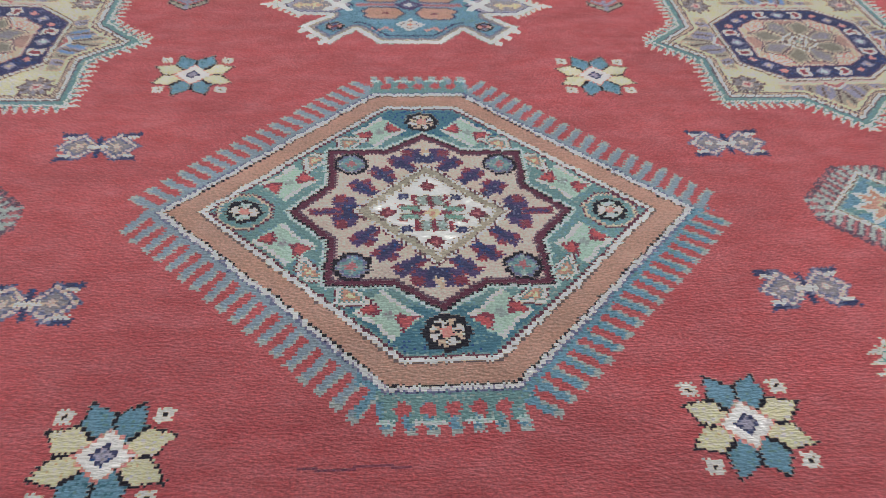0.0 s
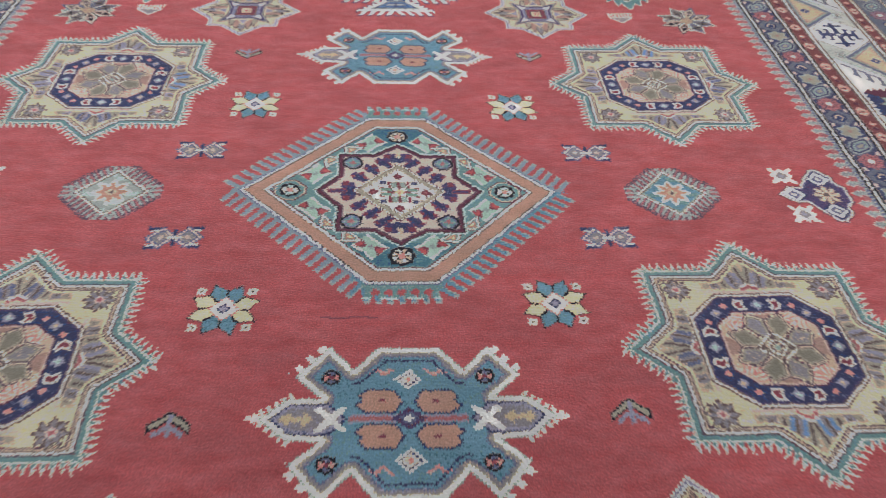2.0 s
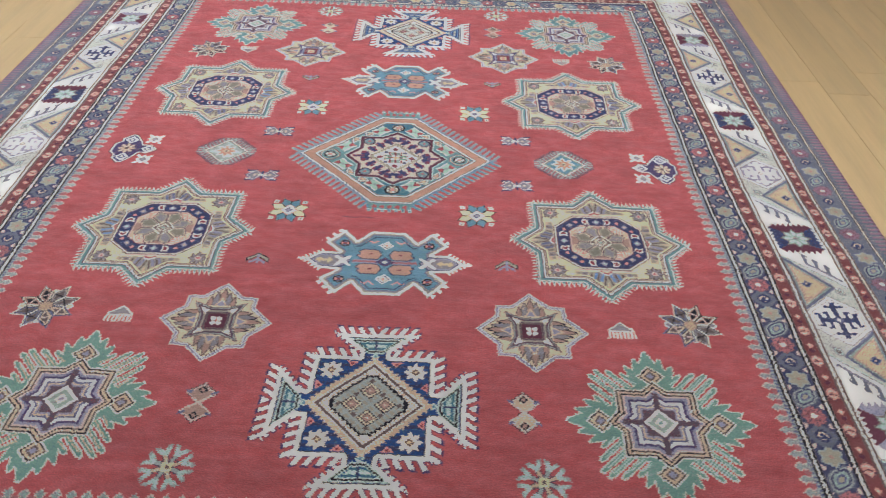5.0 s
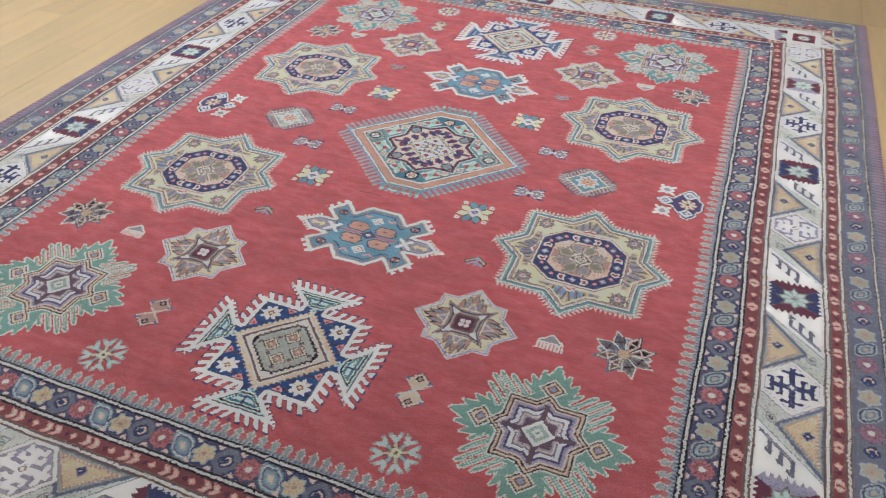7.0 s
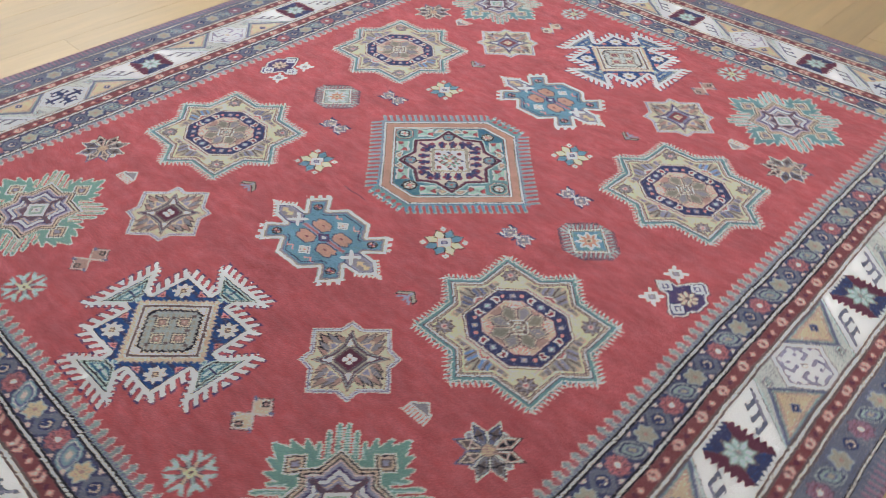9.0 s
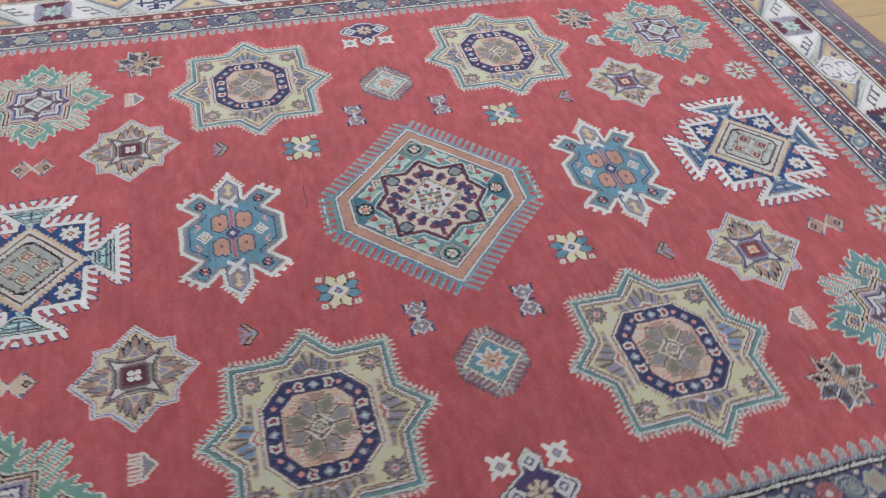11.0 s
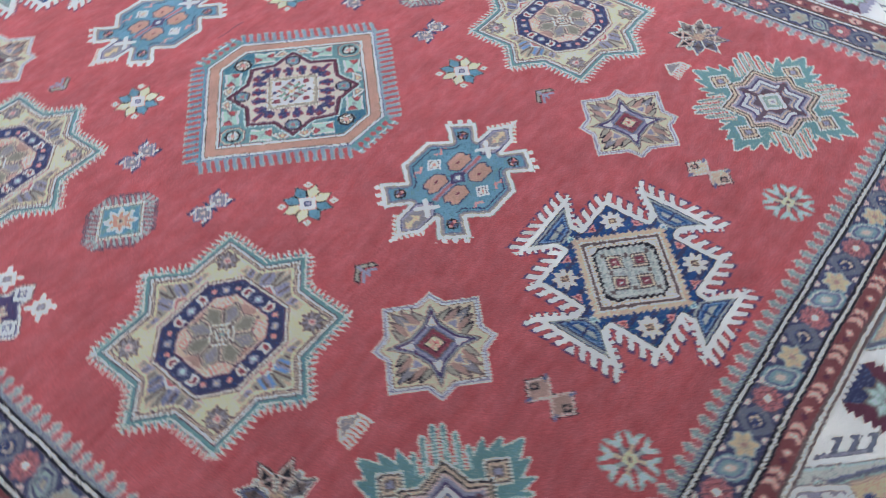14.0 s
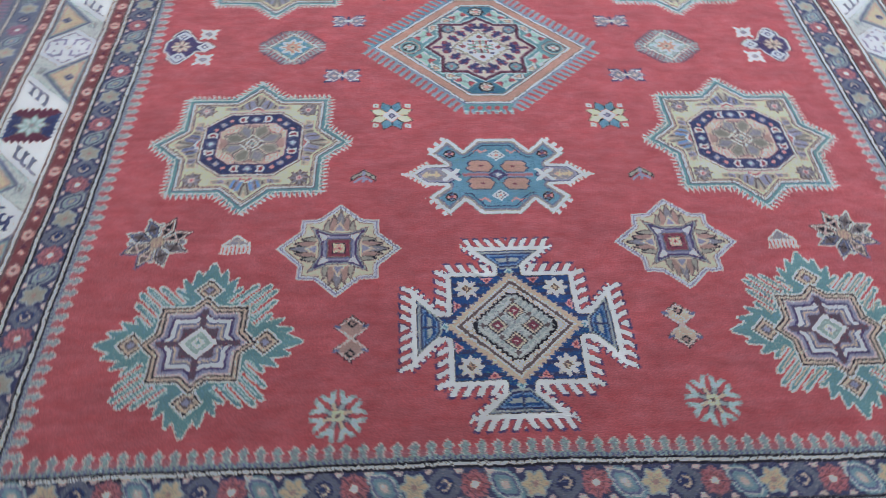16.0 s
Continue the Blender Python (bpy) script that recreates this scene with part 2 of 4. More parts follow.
def poly(u, v, pts):
    inside = np.zeros(u.shape, bool)
    for (x0, y0), (x1, y1) in zip(pts, pts[1:] + pts[:1]):
        if y0 != y1:
            inside ^= ((y0 > v) != (y1 > v)) & (u < (x1 - x0) * (v - y0) / (y1 - y0) + x0)
    return inside


def reach(u, v, a, b):
    """Distance from the segment a to b."""
    dx, dy = b[0] - a[0], b[1] - a[1]
    t = np.clip(((u - a[0]) * dx + (v - a[1]) * dy) / (dx * dx + dy * dy + 1e-12), 0, 1)
    return np.hypot(u - a[0] - t * dx, v - a[1] - t * dy)


def depth(u, v, pts):
    """How deep a point lies inside a closed outline (outside: minus)."""
    d = np.full(u.shape, 9.0)
    for a, b in zip(pts, pts[1:] + pts[:1]):
        d = np.minimum(d, reach(u, v, a, b))
    return np.where(poly(u, v, pts), d, -d)


def mirrored(quarter):
    """A closed outline from its first quarter, that runs from the v axis to the u axis."""
    q = list(quarter)
    half = q + [(x, -y) for x, y in reversed(q) if y > 1e-9]
    return half + [(-x, y) for x, y in reversed(half) if x > 1e-9]


class Motif:
    """A patch of the rug round a centre, in its own axes u, v."""

    def __init__(self, cx, cy, r, turn=0, flip=1, scale=1.0):
        i0, i1 = max(0, int((cx - r - X0) / P)), min(NX, int((cx + r - X0) / P) + 1)
        j0, j1 = max(0, int((cy - r - Y0) / P)), min(NY, int((cy + r - Y0) / P) + 1)
        self.win = (slice(j0, j1), slice(i0, i1))
        dx, dy = (WX[self.win] - cx) / scale, (WY[self.win] - cy) / scale
        c, s = round(math.cos(radians(turn)), 6), round(math.sin(radians(turn)), 6)
        self.u, self.v = (c * dx + s * dy) * flip, -s * dx + c * dy
        self.a, self.b = abs(self.u), abs(self.v)

    def put(self, mask, dye, own=None):
        colour[self.win][mask] = COL[dye]
        if own is not None:
            owner[self.win][mask] = own

    def bands(self, d, own, *steps):
        """Bands of dye from the outline inwards: (depth, dye), each painted from that depth on."""
        for at, dye in steps:
            self.put(d > at, dye, own)

    def line(self, pts, w, dye, own=None):
        for a, b in zip(pts, pts[1:]):
            self.put(reach(self.u, self.v, a, b) < w / 2, dye, own)

    def comb(self, pts, long, pitch, steps, own, slant=0.0, saw=False, closed=True, base=0.0):
        """Teeth that stand outwards on an outline given clockwise; steps: (from, to, dye) as shares of the pitch."""
        for a, b in zip(pts, pts[1:] + (pts[:1] if closed else [])):
            l = math.hypot(b[0] - a[0], b[1] - a[1])
            if l < 1e-6:
                continue
            tx, ty = (b[0] - a[0]) / l, (b[1] - a[1]) / l
            along = (self.u - a[0]) * tx + (self.v - a[1]) * ty
            out = -(self.u - a[0]) * ty + (self.v - a[1]) * tx
            n = max(1, round(l / pitch))
            f = ((along + slant * out) / l * n) % 1.0
            ok = (out >= -0.002) & (along > -0.3 * long) & (along < l + 0.3 * long)
            for f0, f1, dye in steps:
                if saw:
                    self.put(ok & (out < base + (long - base) * (1 - abs(2 * f - 1)) * (f1 - f0)), dye, own)
                else:
                    shrink = 1.0 - 0.12 * (f0 > 0.05)
                    self.put(ok & (out < long * shrink) & ((f >= f0) & (f < f1) | (out < base)), dye, own)

    def folded(self):
        """The same patch with its four quarters laid over one another."""
        w = Motif(0, 0, 0.01)
        w.win, w.u, w.v, w.a, w.b = self.win, self.a, self.b, self.a, self.b
        return w

    def rosette(self, x, y, r, own, ring, petals, heart):
        du, dv = self.u - x, self.v - y
        d, ang = np.hypot(du, dv), np.arctan2(dv, du)
        lobes = 0.95 + 0.05 * np.cos(8 * ang)
        self.put(d < r * lobes, ring, own)
        n = 8 if r > 0.026 else 4
        w = (ang / (2 * math.pi / n) + (0.5 if n == 4 else 0)) % 2
        self.put(d < 0.67 * r, petals[0], own)
        self.put((d < 0.67 * r) & (w < 1), petals[1], own)
        self.put((d < 0.80 * r) & (d * abs(np.sin((0.5 - abs(w % 1 - 0.5)) * 2 * math.pi / n)) < 0.0021), ring, own)
        self.put(d < 0.28 * r, heart, own)

    def eight(self, x, y, r, own, dark, light, heart):
        """A small star of eight points."""
        du, dv = self.u - x, self.v - y
        d, ang = np.hypot(du, dv), np.arctan2(dv, du)
        edge = r * (0.56 + 0.44 * abs(((ang * 4 / math.pi) % 1) - 0.5) * 2)
        self.put(d < edge, dark, own)
        self.put(d < edge - 0.005, light, own)
        self.put(abs(du) + abs(dv) < 0.34 * r, dark, own)
        self.put(abs(du) + abs(dv) < 0.20 * r, heart, own)


def medallion(cx, cy):
    own = woven("central_medallion", None, "large orange-banded lozenge medallion with a teal comb edge")
    m = Motif(cx, cy, 0.46)
    u, v, a, b = m.u, m.v, m.a, m.b
    out = mirrored([(0, 0.290), (0.070, 0.290), (0.357, 0)])
    for dye, keep in (("lead", a < 9), ("blue", (v < 0) & (u > -0.1))):
        m2 = Motif(cx, cy, 0.46)
        m2.put = lambda mask, d, o, keep=keep: Motif.put(m2, mask & keep, d, o)
        m2.comb(out, 0.053, 0.0245, [(0.0, 0.54, "stone"), (0.13, 0.54, dye)], own, base=0.010, slant=0.15)
    for sy in (-1, 1):                          # the flat ends: a closed comb with round red gaps
        vv = v * sy
        m.put((a < 0.078) & (vv > 0.289) & (vv < 0.330) & ((abs(((u + 0.013) / 0.026) % 1 - 0.5) > 0.22) | (vv < 0.304)), "teal", own)
        m.put((a < 0.078) & (vv > 0.326) & (vv < 0.332) & (abs((u / 0.052) % 1 - 0.5) < 0.30), "mint", own)
        for x in (-0.052, -0.026, 0.0, 0.026, 0.052):
            m.put(np.hypot(u - x, vv - 0.313) < 0.0085, "red", own)
    d = depth(u, v, out)
    m.bands(d, own, (-0.003, "slate"), (0, "white"), (0.0056, "black"))
    m.put((d > 0) & (d < 0.0056) & (((u + 0.3 * v) / 0.0112) % 1 < 0.22), "lilac", own)
    band = woven("orange_band", own, "plain orange wool band")
    m.put(d > 0.0084, "orange", band)
    ground = woven("inner_ground", own, "teal and green ground with kite figures")
    m.bands(d, ground, (0.035, "brown"), (0.0375, "white"), (0.0430, "plum"), (0.0465, "teal"))
    m.put((d > 0.049) & (b > 0.172), "petrol", ground)
    for sx in (-1, 1):
        for sy in (-1, 1):
            for kx, ky in ((0.191, 0.062), (0.066, 0.183)):
                x, y = sx * kx, sy * ky
                p, q = ((u - x) * sx + (v - y) * sy) / 1.414, ((u - x) * sx - (v - y) * sy) / 1.414
                kite = (abs(q) < 0.031) & (abs(p) < 0.022 + 0.14 * abs(q))
                m.put(kite, "celadon", ground)
                m.put(kite & (abs(abs(p) - 0.022) < 0.003), "ivory", ground)
                m.put((abs(q) < 0.029) & (abs(q) > 0.009) & (abs(p - 0.007 * np.sign(q)) < 0.52 * abs(q)), "wine", ground)
                m.put((abs(q) < 0.029) & (abs(q) > 0.016) & (abs(p - 0.007 * np.sign(q)) < 0.34 * abs(q)), "red", ground)
                m.put((abs(q) < 0.006) & (abs(p) < 0.006), "sage", ground)
            for tx, ty in ((0.156, 0.112), (0.110, 0.152)):
                du, dv = u * sx - tx, v * sy - ty
                lean = np.maximum(-(du + dv) * 1.1, (du + dv) * 0.55 + abs(du - dv) * 0.62)
                for t, dye in ((0.021, "plum"), (0.018, "ivory"), (0.0125, "teal"), (0.0095, "orange"), (0.004, "cream")):
                    m.put((lean < t) & (d > 0.050), dye, ground)
    star = woven("octagram", own, "beige eight-pointed star with purple flames and a wine outline")
    e = depth(u, v, mirrored([(0, 0.176), (0.057, 0.134), (0.136, 0.133), (0.134, 0.056), (0.187, 0)]))
    m.bands(e, star, (-0.0085, "mint"), (-0.004, "black"), (-0.001, "plum"), (0.0065, "mauve"), (0.0095, "dove"))
    # two-toned flames that stand on the lozenge's four sides
    for sx, sy in ((1, 1), (1, -1), (-1, -1), (-1, 1)):
        p, q = (u * sx + v * sy) / 1.414, (v * sy - u * sx) / 1.414
        for at in (0.052, 0.013, -0.027):
            o = woven("flame", own, "navy and wine flame")
            w = q - at
            k = (e > 0.012) & (u * sx > -0.002) & (v * sy > -0.002) & (p > 0.077)
            m.put(k & (abs(w) < 0.0155) & (abs(p - 0.101) < 0.0085), "purple", o)
            m.put(k & (abs(w + 0.002) < 0.0085) & (p < 0.119), "purple", o)
            m.put(k & (w > 0.0070) & (w < 0.0170) & (abs(p - 0.104) < 0.0055), "wine", o)
            m.put(k & (abs(w + 0.010) < 0.0050) & (abs(p - 0.111) < 0.0048), "wine", o)
            m.put(k & (abs(w - 0.006) < 0.0030) & (abs(p - 0.086) < 0.0060), "wine", o)
            m.put(k & (abs(w + 0.003) < 0.0048) & (p < 0.108), "navy", o)
    for x, y in ((0.118, 0), (-0.118, 0), (0, 0.128), (0, -0.126)):
        lng, crs = ((a - 0.118, b) if x else (b - 0.127, a))
        o = woven("flame", own, "navy and wine flame")
        k = (u * x + v * y > 0) & (e > 0.012)
        m.put(k & (lng > -0.018) & (lng < 0.014) & (crs < 0.036 - 0.6 * abs(lng)), "purple", o)
        m.put(k & (lng > -0.020) & (lng < 0.002) & (crs < 0.014), "navy", o)
        m.put(k & (abs(lng - 0.003) < 0.007) & (crs > 0.018) & (crs < 0.034), "wine", o)
        if x:
            m.put(k & (lng > 0.002) & (lng < 0.046) & (crs < 0.0070), "wine", o)
            m.put(k & (lng > 0.004) & (lng < 0.040) & (crs < 0.0034), "purple", o)
        else:
            m.put(k & (lng > -0.002) & (lng < 0.016) & (crs < 0.0060), "tan", o)
    ringed = woven("centre_lozenge", own, "white lozenge with small red and teal flowers")
    jag = 0.0042 * (np.floor((a - b) / 0.0112) % 2)
    diam = a + 1.02 * b
    for s, dye in ((0.1085, "plum"), (0.1060, "ivory"), (0.1020, "brown"), (0.0995, "khaki")):
        m.put(diam < s, dye, ringed)
    for s, dye in ((0.0890, "ivory"), (0.0865, "brown"), (0.0835, "white")):
        m.put(diam + jag < s, dye, ringed)
    flower = woven("heart_flower", own, "sage and wine flower on white")
    c = abs(v + 0.004)
    m.put((abs(a - 0.0225) < 0.0032) & (abs(c - 0.027) < 0.0110), "wine", flower)
    m.put((abs(a - 0.042) < 0.0050) & (abs(c - 0.0150) < 0.0035) | (a < 0.028) & (abs(c - 0.0015) < 0.0030), "wine", flower)
    m.put((a < 0.0032) & (c < 0.037), "wine", flower)
    for x, y, w, h in ((0.0105, 0.0255, 0.0080, 0.0115), (0.0290, 0.0085, 0.0140, 0.0062)):
        m.put((abs(a - x) < w) & (abs(c - y) < h), "brown", flower)
        m.put((abs(a - x) < w - 0.0024) & (abs(c - y) < h - 0.0020), "sage" if w < h else "jade", flower)
    m.put(a + c < 0.0125, "ochre", flower)
    m.put(a + c < 0.0045, "orange", flower)
    for x, y, dye in ((0.060, 0, "wine"), (0, 0.057, "wine"), (0.036, 0.033, "navy")):
        q = np.maximum(abs(a - x), 1.15 * abs(c - y)) if x * y else 0.72 * (abs(a - x) + abs(c - y))
        for t, tone in ((0.0098, "ivory" if x * y else "plum"), (0.0074, dye), (0.0025, "slate" if x * y else "rose")):
            m.put(q < t, tone, flower)
    for x, y, r in ((-0.247, 0, 0.025), (0.242, 0, 0.025), (0, 0.211, 0.027), (0, -0.211, 0.030)):
        o = woven("rosette", own)
        if x:
            k8 = np.maximum(np.maximum(abs(u - x), abs(v)), (abs(u - x) + abs(v)) / 1.35)
            for t, dye in ((0.0125, "plum"), (0.0095, "tan"), (0.0062, "teal")):
                m.put(k8 < r + t, dye, o)
        m.rosette(x, y, r, o, "black", ("mint", "ivory") if x else ("tan", "ivory"), "pink")
    for sx in (-1, 1):
        for sy in (-1, 1):
            o = woven("rosette", own, "black-ringed teal rosette")
            du, dv = abs(a - 0.105), abs(b - 0.103)
            k8 = np.maximum(np.maximum(du, dv), (du + dv) / 1.36)
            mine = (u * sx > 0) & (v * sy > 0)
            for t, dye in ((0.0245, "black"), (0.0190, "slate"), (0.0150, "teal")):
                m.put(mine & (k8 < t), dye, o)
            m.put(mine & (np.minimum(du, dv) < 0.0020) & (k8 < 0.0180), "sage", o)
            m.put(mine & (k8 < 0.0062), "rose", o)


def big_star(cx, cy, seed):
    own = woven("eight_pointed_star", None, "cream eight-pointed star with a teal and white toothed edge")
    m = Motif(cx, cy, 0.37)
    u, v, a, b = m.u, m.v, m.a, m.b
    out = mirrored([(0, 0.274), (0.072, 0.199), (0.207, 0.199), (0.207, 0.066), (0.279, 0)])
    m.comb(out, 0.028, 0.0150, [(0.0, 1.0, "ivory")], own, slant=0.18, saw=True)
    m.comb(out, 0.016, 0.0150, [(0.0, 1.0, "teal")], own, slant=0.18, saw=True)
    d = depth(u, v, out)
    m.bands(d, own, (-0.004, "ivory"), (-0.001, "teal"), (0.0088, "mauve"), (0.0122, "white"), (0.0160, "brown"), (0.0195, "tan"), (0.0228, "mauve"), (0.0260, "cream"))
    for k in range(4):                          # feathered palmettes in the four points
        lng, crs = ((v, u), (u, v), (-v, u), (-u, v))[k]
        o = woven("palmette", own, "grey and lilac feathered leaf")
        c = abs(crs)
        inside = (d > 0.031) & (lng > 0.139) & (c < 0.100)
        m.put(inside & (lng < 0.147), "blush", o)
        m.put(inside & (lng >= 0.150), "tan", o)
        tufts = ((0, 0.238, "khaki"), (0.024, 0.222, "grey"), (0.046, 0.205, "khaki"), (0.068, 0.188, "grey"), (0.086, 0.172, "khaki"))
        for x0, top, dye in tufts:              # leaves that lean outwards from the base
            lean = abs(c - x0 - 0.22 * (lng - 0.152))
            wide = np.clip(np.minimum(0.0095, 0.55 * (top - lng)), 0, 1)
            m.put(inside & (d > 0.033) & (lng > 0.152) & (lean < wide), "lilac" if seed > 1 and dye == "grey" else dye, o)
            m.put(inside & (d > 0.033) & (lng > 0.158) & (lng < top - 0.012) & (lean < 0.0030), "brown", o)
        for x0, top in ((0.009, 0.196), (0.032, 0.184)):
            m.put(inside & (lng > 0.156) & (lng < top) & (abs(c - x0 - 0.3 * (lng - 0.156)) < 0.0046), ("slate", "lilac", "lilac", "sky")[(k + seed) % 4], o)
        m.put(inside & (abs(lng - 0.158 + 0.6 * c) < 0.0040) & (c < 0.018), "rose", o)
        m.put(inside & (abs(lng - 0.165 + 0.6 * c) < 0.0030) & (c < 0.018), "ivory", o)
    ring = woven("octagon_ring", own, "navy octagon ring with small pink hooks")
    o8 = mirrored([(0, 0.139), (0.078, 0.139), (0.150, 0.076), (0.150, 0)])
    e = depth(u, v, o8)
    m.bands(e, ring, (0, "brown"), (0.004, "ivory"), (0.008, "brown"), (0.0105, "purple"), (0.0135, "navy"))
    hearts = woven("octagon_heart", own, "pale pink octagon with a grey eight-armed star")
    m.bands(e, hearts, (0.049, "plum"), (0.052, "blush"), (0.055, "tan"))
    mid = 0.031                                 # figures that run round the ring
    for x, y in ((0.040, 0.139 - mid), (0.150 - mid, 0.040)):
        for sx in (-1, 1):
            for sy in (-1, 1):
                du, dv = u - sx * x, v - sy * y
                lng, crs = (du * sx, dv) if y > x else (dv * sy, du)
                m.put((abs(crs) < 0.0135) & (abs(lng + 0.5 * abs(crs)) < 0.0105), "ivory", ring)
                m.put((abs(crs) < 0.0090) & (abs(lng + 0.5 * abs(crs)) < 0.0055), "wine", ring)
    for x, y in ((0, 0.139 - mid), (0.150 - mid, 0)):
        m.put((abs(a - x) + abs(b - y)) < 0.014, "lilac", ring)
        m.put((abs(a - x) + abs(b - y)) < 0.007, "mint", ring)
    m.put((abs(a - 0.092) + abs(b - 0.084)) < 0.012, "lilac", ring)
    m.put((abs(a - 0.092) + abs(b - 0.084)) < 0.005, "ochre", ring)
    m.put((abs(a - 0.113) + abs(b - 0.062)) < 0.008, "pink", ring)
    m.put((abs(a - 0.070) + abs(b - 0.103)) < 0.008, "pink", ring)
    crn = (e > 0.056) & (abs(a - b) < 0.034) & (a + b > 0.092)          # nested corners
    nest = ((np.maximum(a, b) + 0.35 * abs(a - b) + 0.002) / 0.0125) % 1
    m.put(crn & (nest < 0.40), "pink", hearts)
    m.put(crn & (nest > 0.72), "ivory", hearts)
    m.put((e > 0.056) & (np.minimum(a, b) < 0.5 * (np.maximum(a, b) - 0.046)), "clay", hearts)
    rr = np.hypot(u, v)
    for k in (0, 2, 4, 6, 1, 3, 5, 7):
        t = math.pi * k / 4 + math.pi / 8
        lng, crs = u * math.cos(t) + v * math.sin(t), abs(-u * math.sin(t) + v * math.cos(t))
        leaf = np.minimum(0.44 * lng, 0.90 * (0.092 - lng))
        for inset, dye in ((-0.0028, "mauve"), (0.0008, "sand"), (0.0040, "brown"), (0.0068, "khaki"), (0.0115, "olive" if k % 2 else "grey")):
            m.put((lng > 0) & (crs < leaf - inset) & (lng < 0.092) & (e > 0.053), dye, hearts)
    net = ((a + b) / 0.0175) % 1
    m.put((a + b < 0.046) & (net < 0.30), "ivory", hearts)
    m.put((a + b < 0.046) & (net > 0.80), "brown", hearts)
    m.put((np.minimum(a, b) < 0.0022) & (rr < 0.040) & (rr > 0.018), "brown", hearts)
    m.put(a + b < 0.008, "sage", hearts)
    for sx in (-1, 1):
        for sy in (-1, 1):
            o = woven("corner_flower", own, "brown and grey eight-petalled flower")
            du, dv = u - sx * 0.152, v - sy * 0.148
            far, ang = np.hypot(du, dv), np.arctan2(dv, du)
            lobe = 0.76 + 0.24 * np.cos(8 * ang)
            m.put(far < 0.033 * lobe, "brown", o)
            m.put(far < 0.027 * lobe, "grey", o)
            m.put((far < 0.026) & (far > 0.011) & (np.cos(8 * ang) < -0.55), "brown", o)
            m.put(far < 0.0095, "blush", o)
            m.put(far < 0.0050, "rose", o)


def blue_shield(cx, cy, seed):
    own = woven("blue_shield", None, "blue winged figure with a white serrated outline")
    m = Motif(cx, cy, 0.33)
    u, v, a, b = m.u, m.v, m.a, m.b
    out = mirrored([(0, 0.152), (0.054, 0.152), (0.096, 0.100), (0.142, 0.152), (0.196, 0.088), (0.148, 0.042), (0.206, 0.040), (0.252, 0)])
    for sx in (-1, 1):
        for sy in (-1, 1):
            w = Motif(cx, cy, 0.33)
            w.u, w.v = w.u * sx, w.v * sy
            w.comb([(0.142, 0.152), (0.196, 0.088)], 0.017, 0.028, [(0.22, 0.70, "white")], own, closed=False, slant=0.1)
            w.comb([(0.198, 0.044), (0.256, 0.0)], 0.011, 0.0150, [(0.0, 0.55, "ivory")], own, closed=False, slant=0.3)
    m.put((a < 0.276) & (a > 0.235) & (b < 0.0075 - 0.10 * (a - 0.235)), "white", own)
    d = depth(u, v, out)
    m.bands(d, own, (-0.002, "sage"), (0.001, "white"), (0.0086, "khaki"), (0.0118, "grey"), (0.0175, "slate"), (0.0205, "blue"))
    for sx in (-1, 1):
        arm = woven("wing_panel", own, "grey side panel with a white cross")
        x = u * sx
        hexa = depth(x, v, [(0.104, 0), (0.138, 0.032), (0.204, 0.032), (0.238, 0), (0.204, -0.032), (0.138, -0.032)])
        m.bands(np.where(d > 0.010, hexa, -1), arm, (0, "navy"), (0.004, "lilac"), (0.010, "grey"))
        m.put((abs(abs(x - 0.134) - b) < 0.0075) & (abs(x - 0.134) < 0.026) & (b < 0.024), "white", arm)
        m.put((abs(x - 0.196) < 0.020) & (b < 0.0055) | (x > 0.164) & (b < 0.85 * (x - 0.162)) & (x < 0.180) | (abs(x - 0.206) < 0.004) & (b < 0.011), "ochre", arm)
    m.put((b < 0.0085) & (a < 0.102), "lilac", own)
    m.put((b < 0.0045) & (a < 0.102), "rose", own)
    for sx in (-1, 1):
        for sy in (-1, 1):
            o = woven("orange_panel", own)
            x, y = u * sx, v * sy
            hexa = depth(x, y, [(0.012, 0.034), (0.026, 0.057), (0.072, 0.057), (0.084, 0.046), (0.078, 0.036), (0.090, 0.026), (0.074, 0.013), (0.026, 0.013)])
            m.put((hexa > -0.0035) & (hexa <= 0), "navy", own)
            m.put(hexa > 0, "orange", o)
            m.put((abs(x - 0.046) < 0.006) & (abs(y - 0.036) < 0.003), "wine", o)
            m.rosette(sx * 0.135, sy * 0.086, 0.018, woven("rosette", own), "black", ("slate", "pink"), "wine")
            m.line([(sx * 0.030, sy * 0.104), (sx * 0.044, sy * 0.092), (sx * 0.056, sy * 0.104), (sx * 0.066, sy * 0.094)], 0.006, "pink", own)
    for t0, t1, dye in ((0.026, 0.030, "navy"),):
        m.put((d > t0) & (d < t1) & (b > 0.05) & (a < 0.10), dye, own)
    for y, r in ((0.082, 0.024), (-0.082, 0.026)):
        k = abs(u) + abs(v - y) * 1.1
        for s, dye in ((r, "white"), (r - 0.006, "navy"), (r - 0.010, "ivory"), (r - 0.018, "pink")):
            m.put(k < s, dye, own)
    k = a * 0.8 + b
    for s, dye in ((0.024, "purple"), (0.014, "slate"), (0.007, "white")):
        m.put(k < s, dye, own)


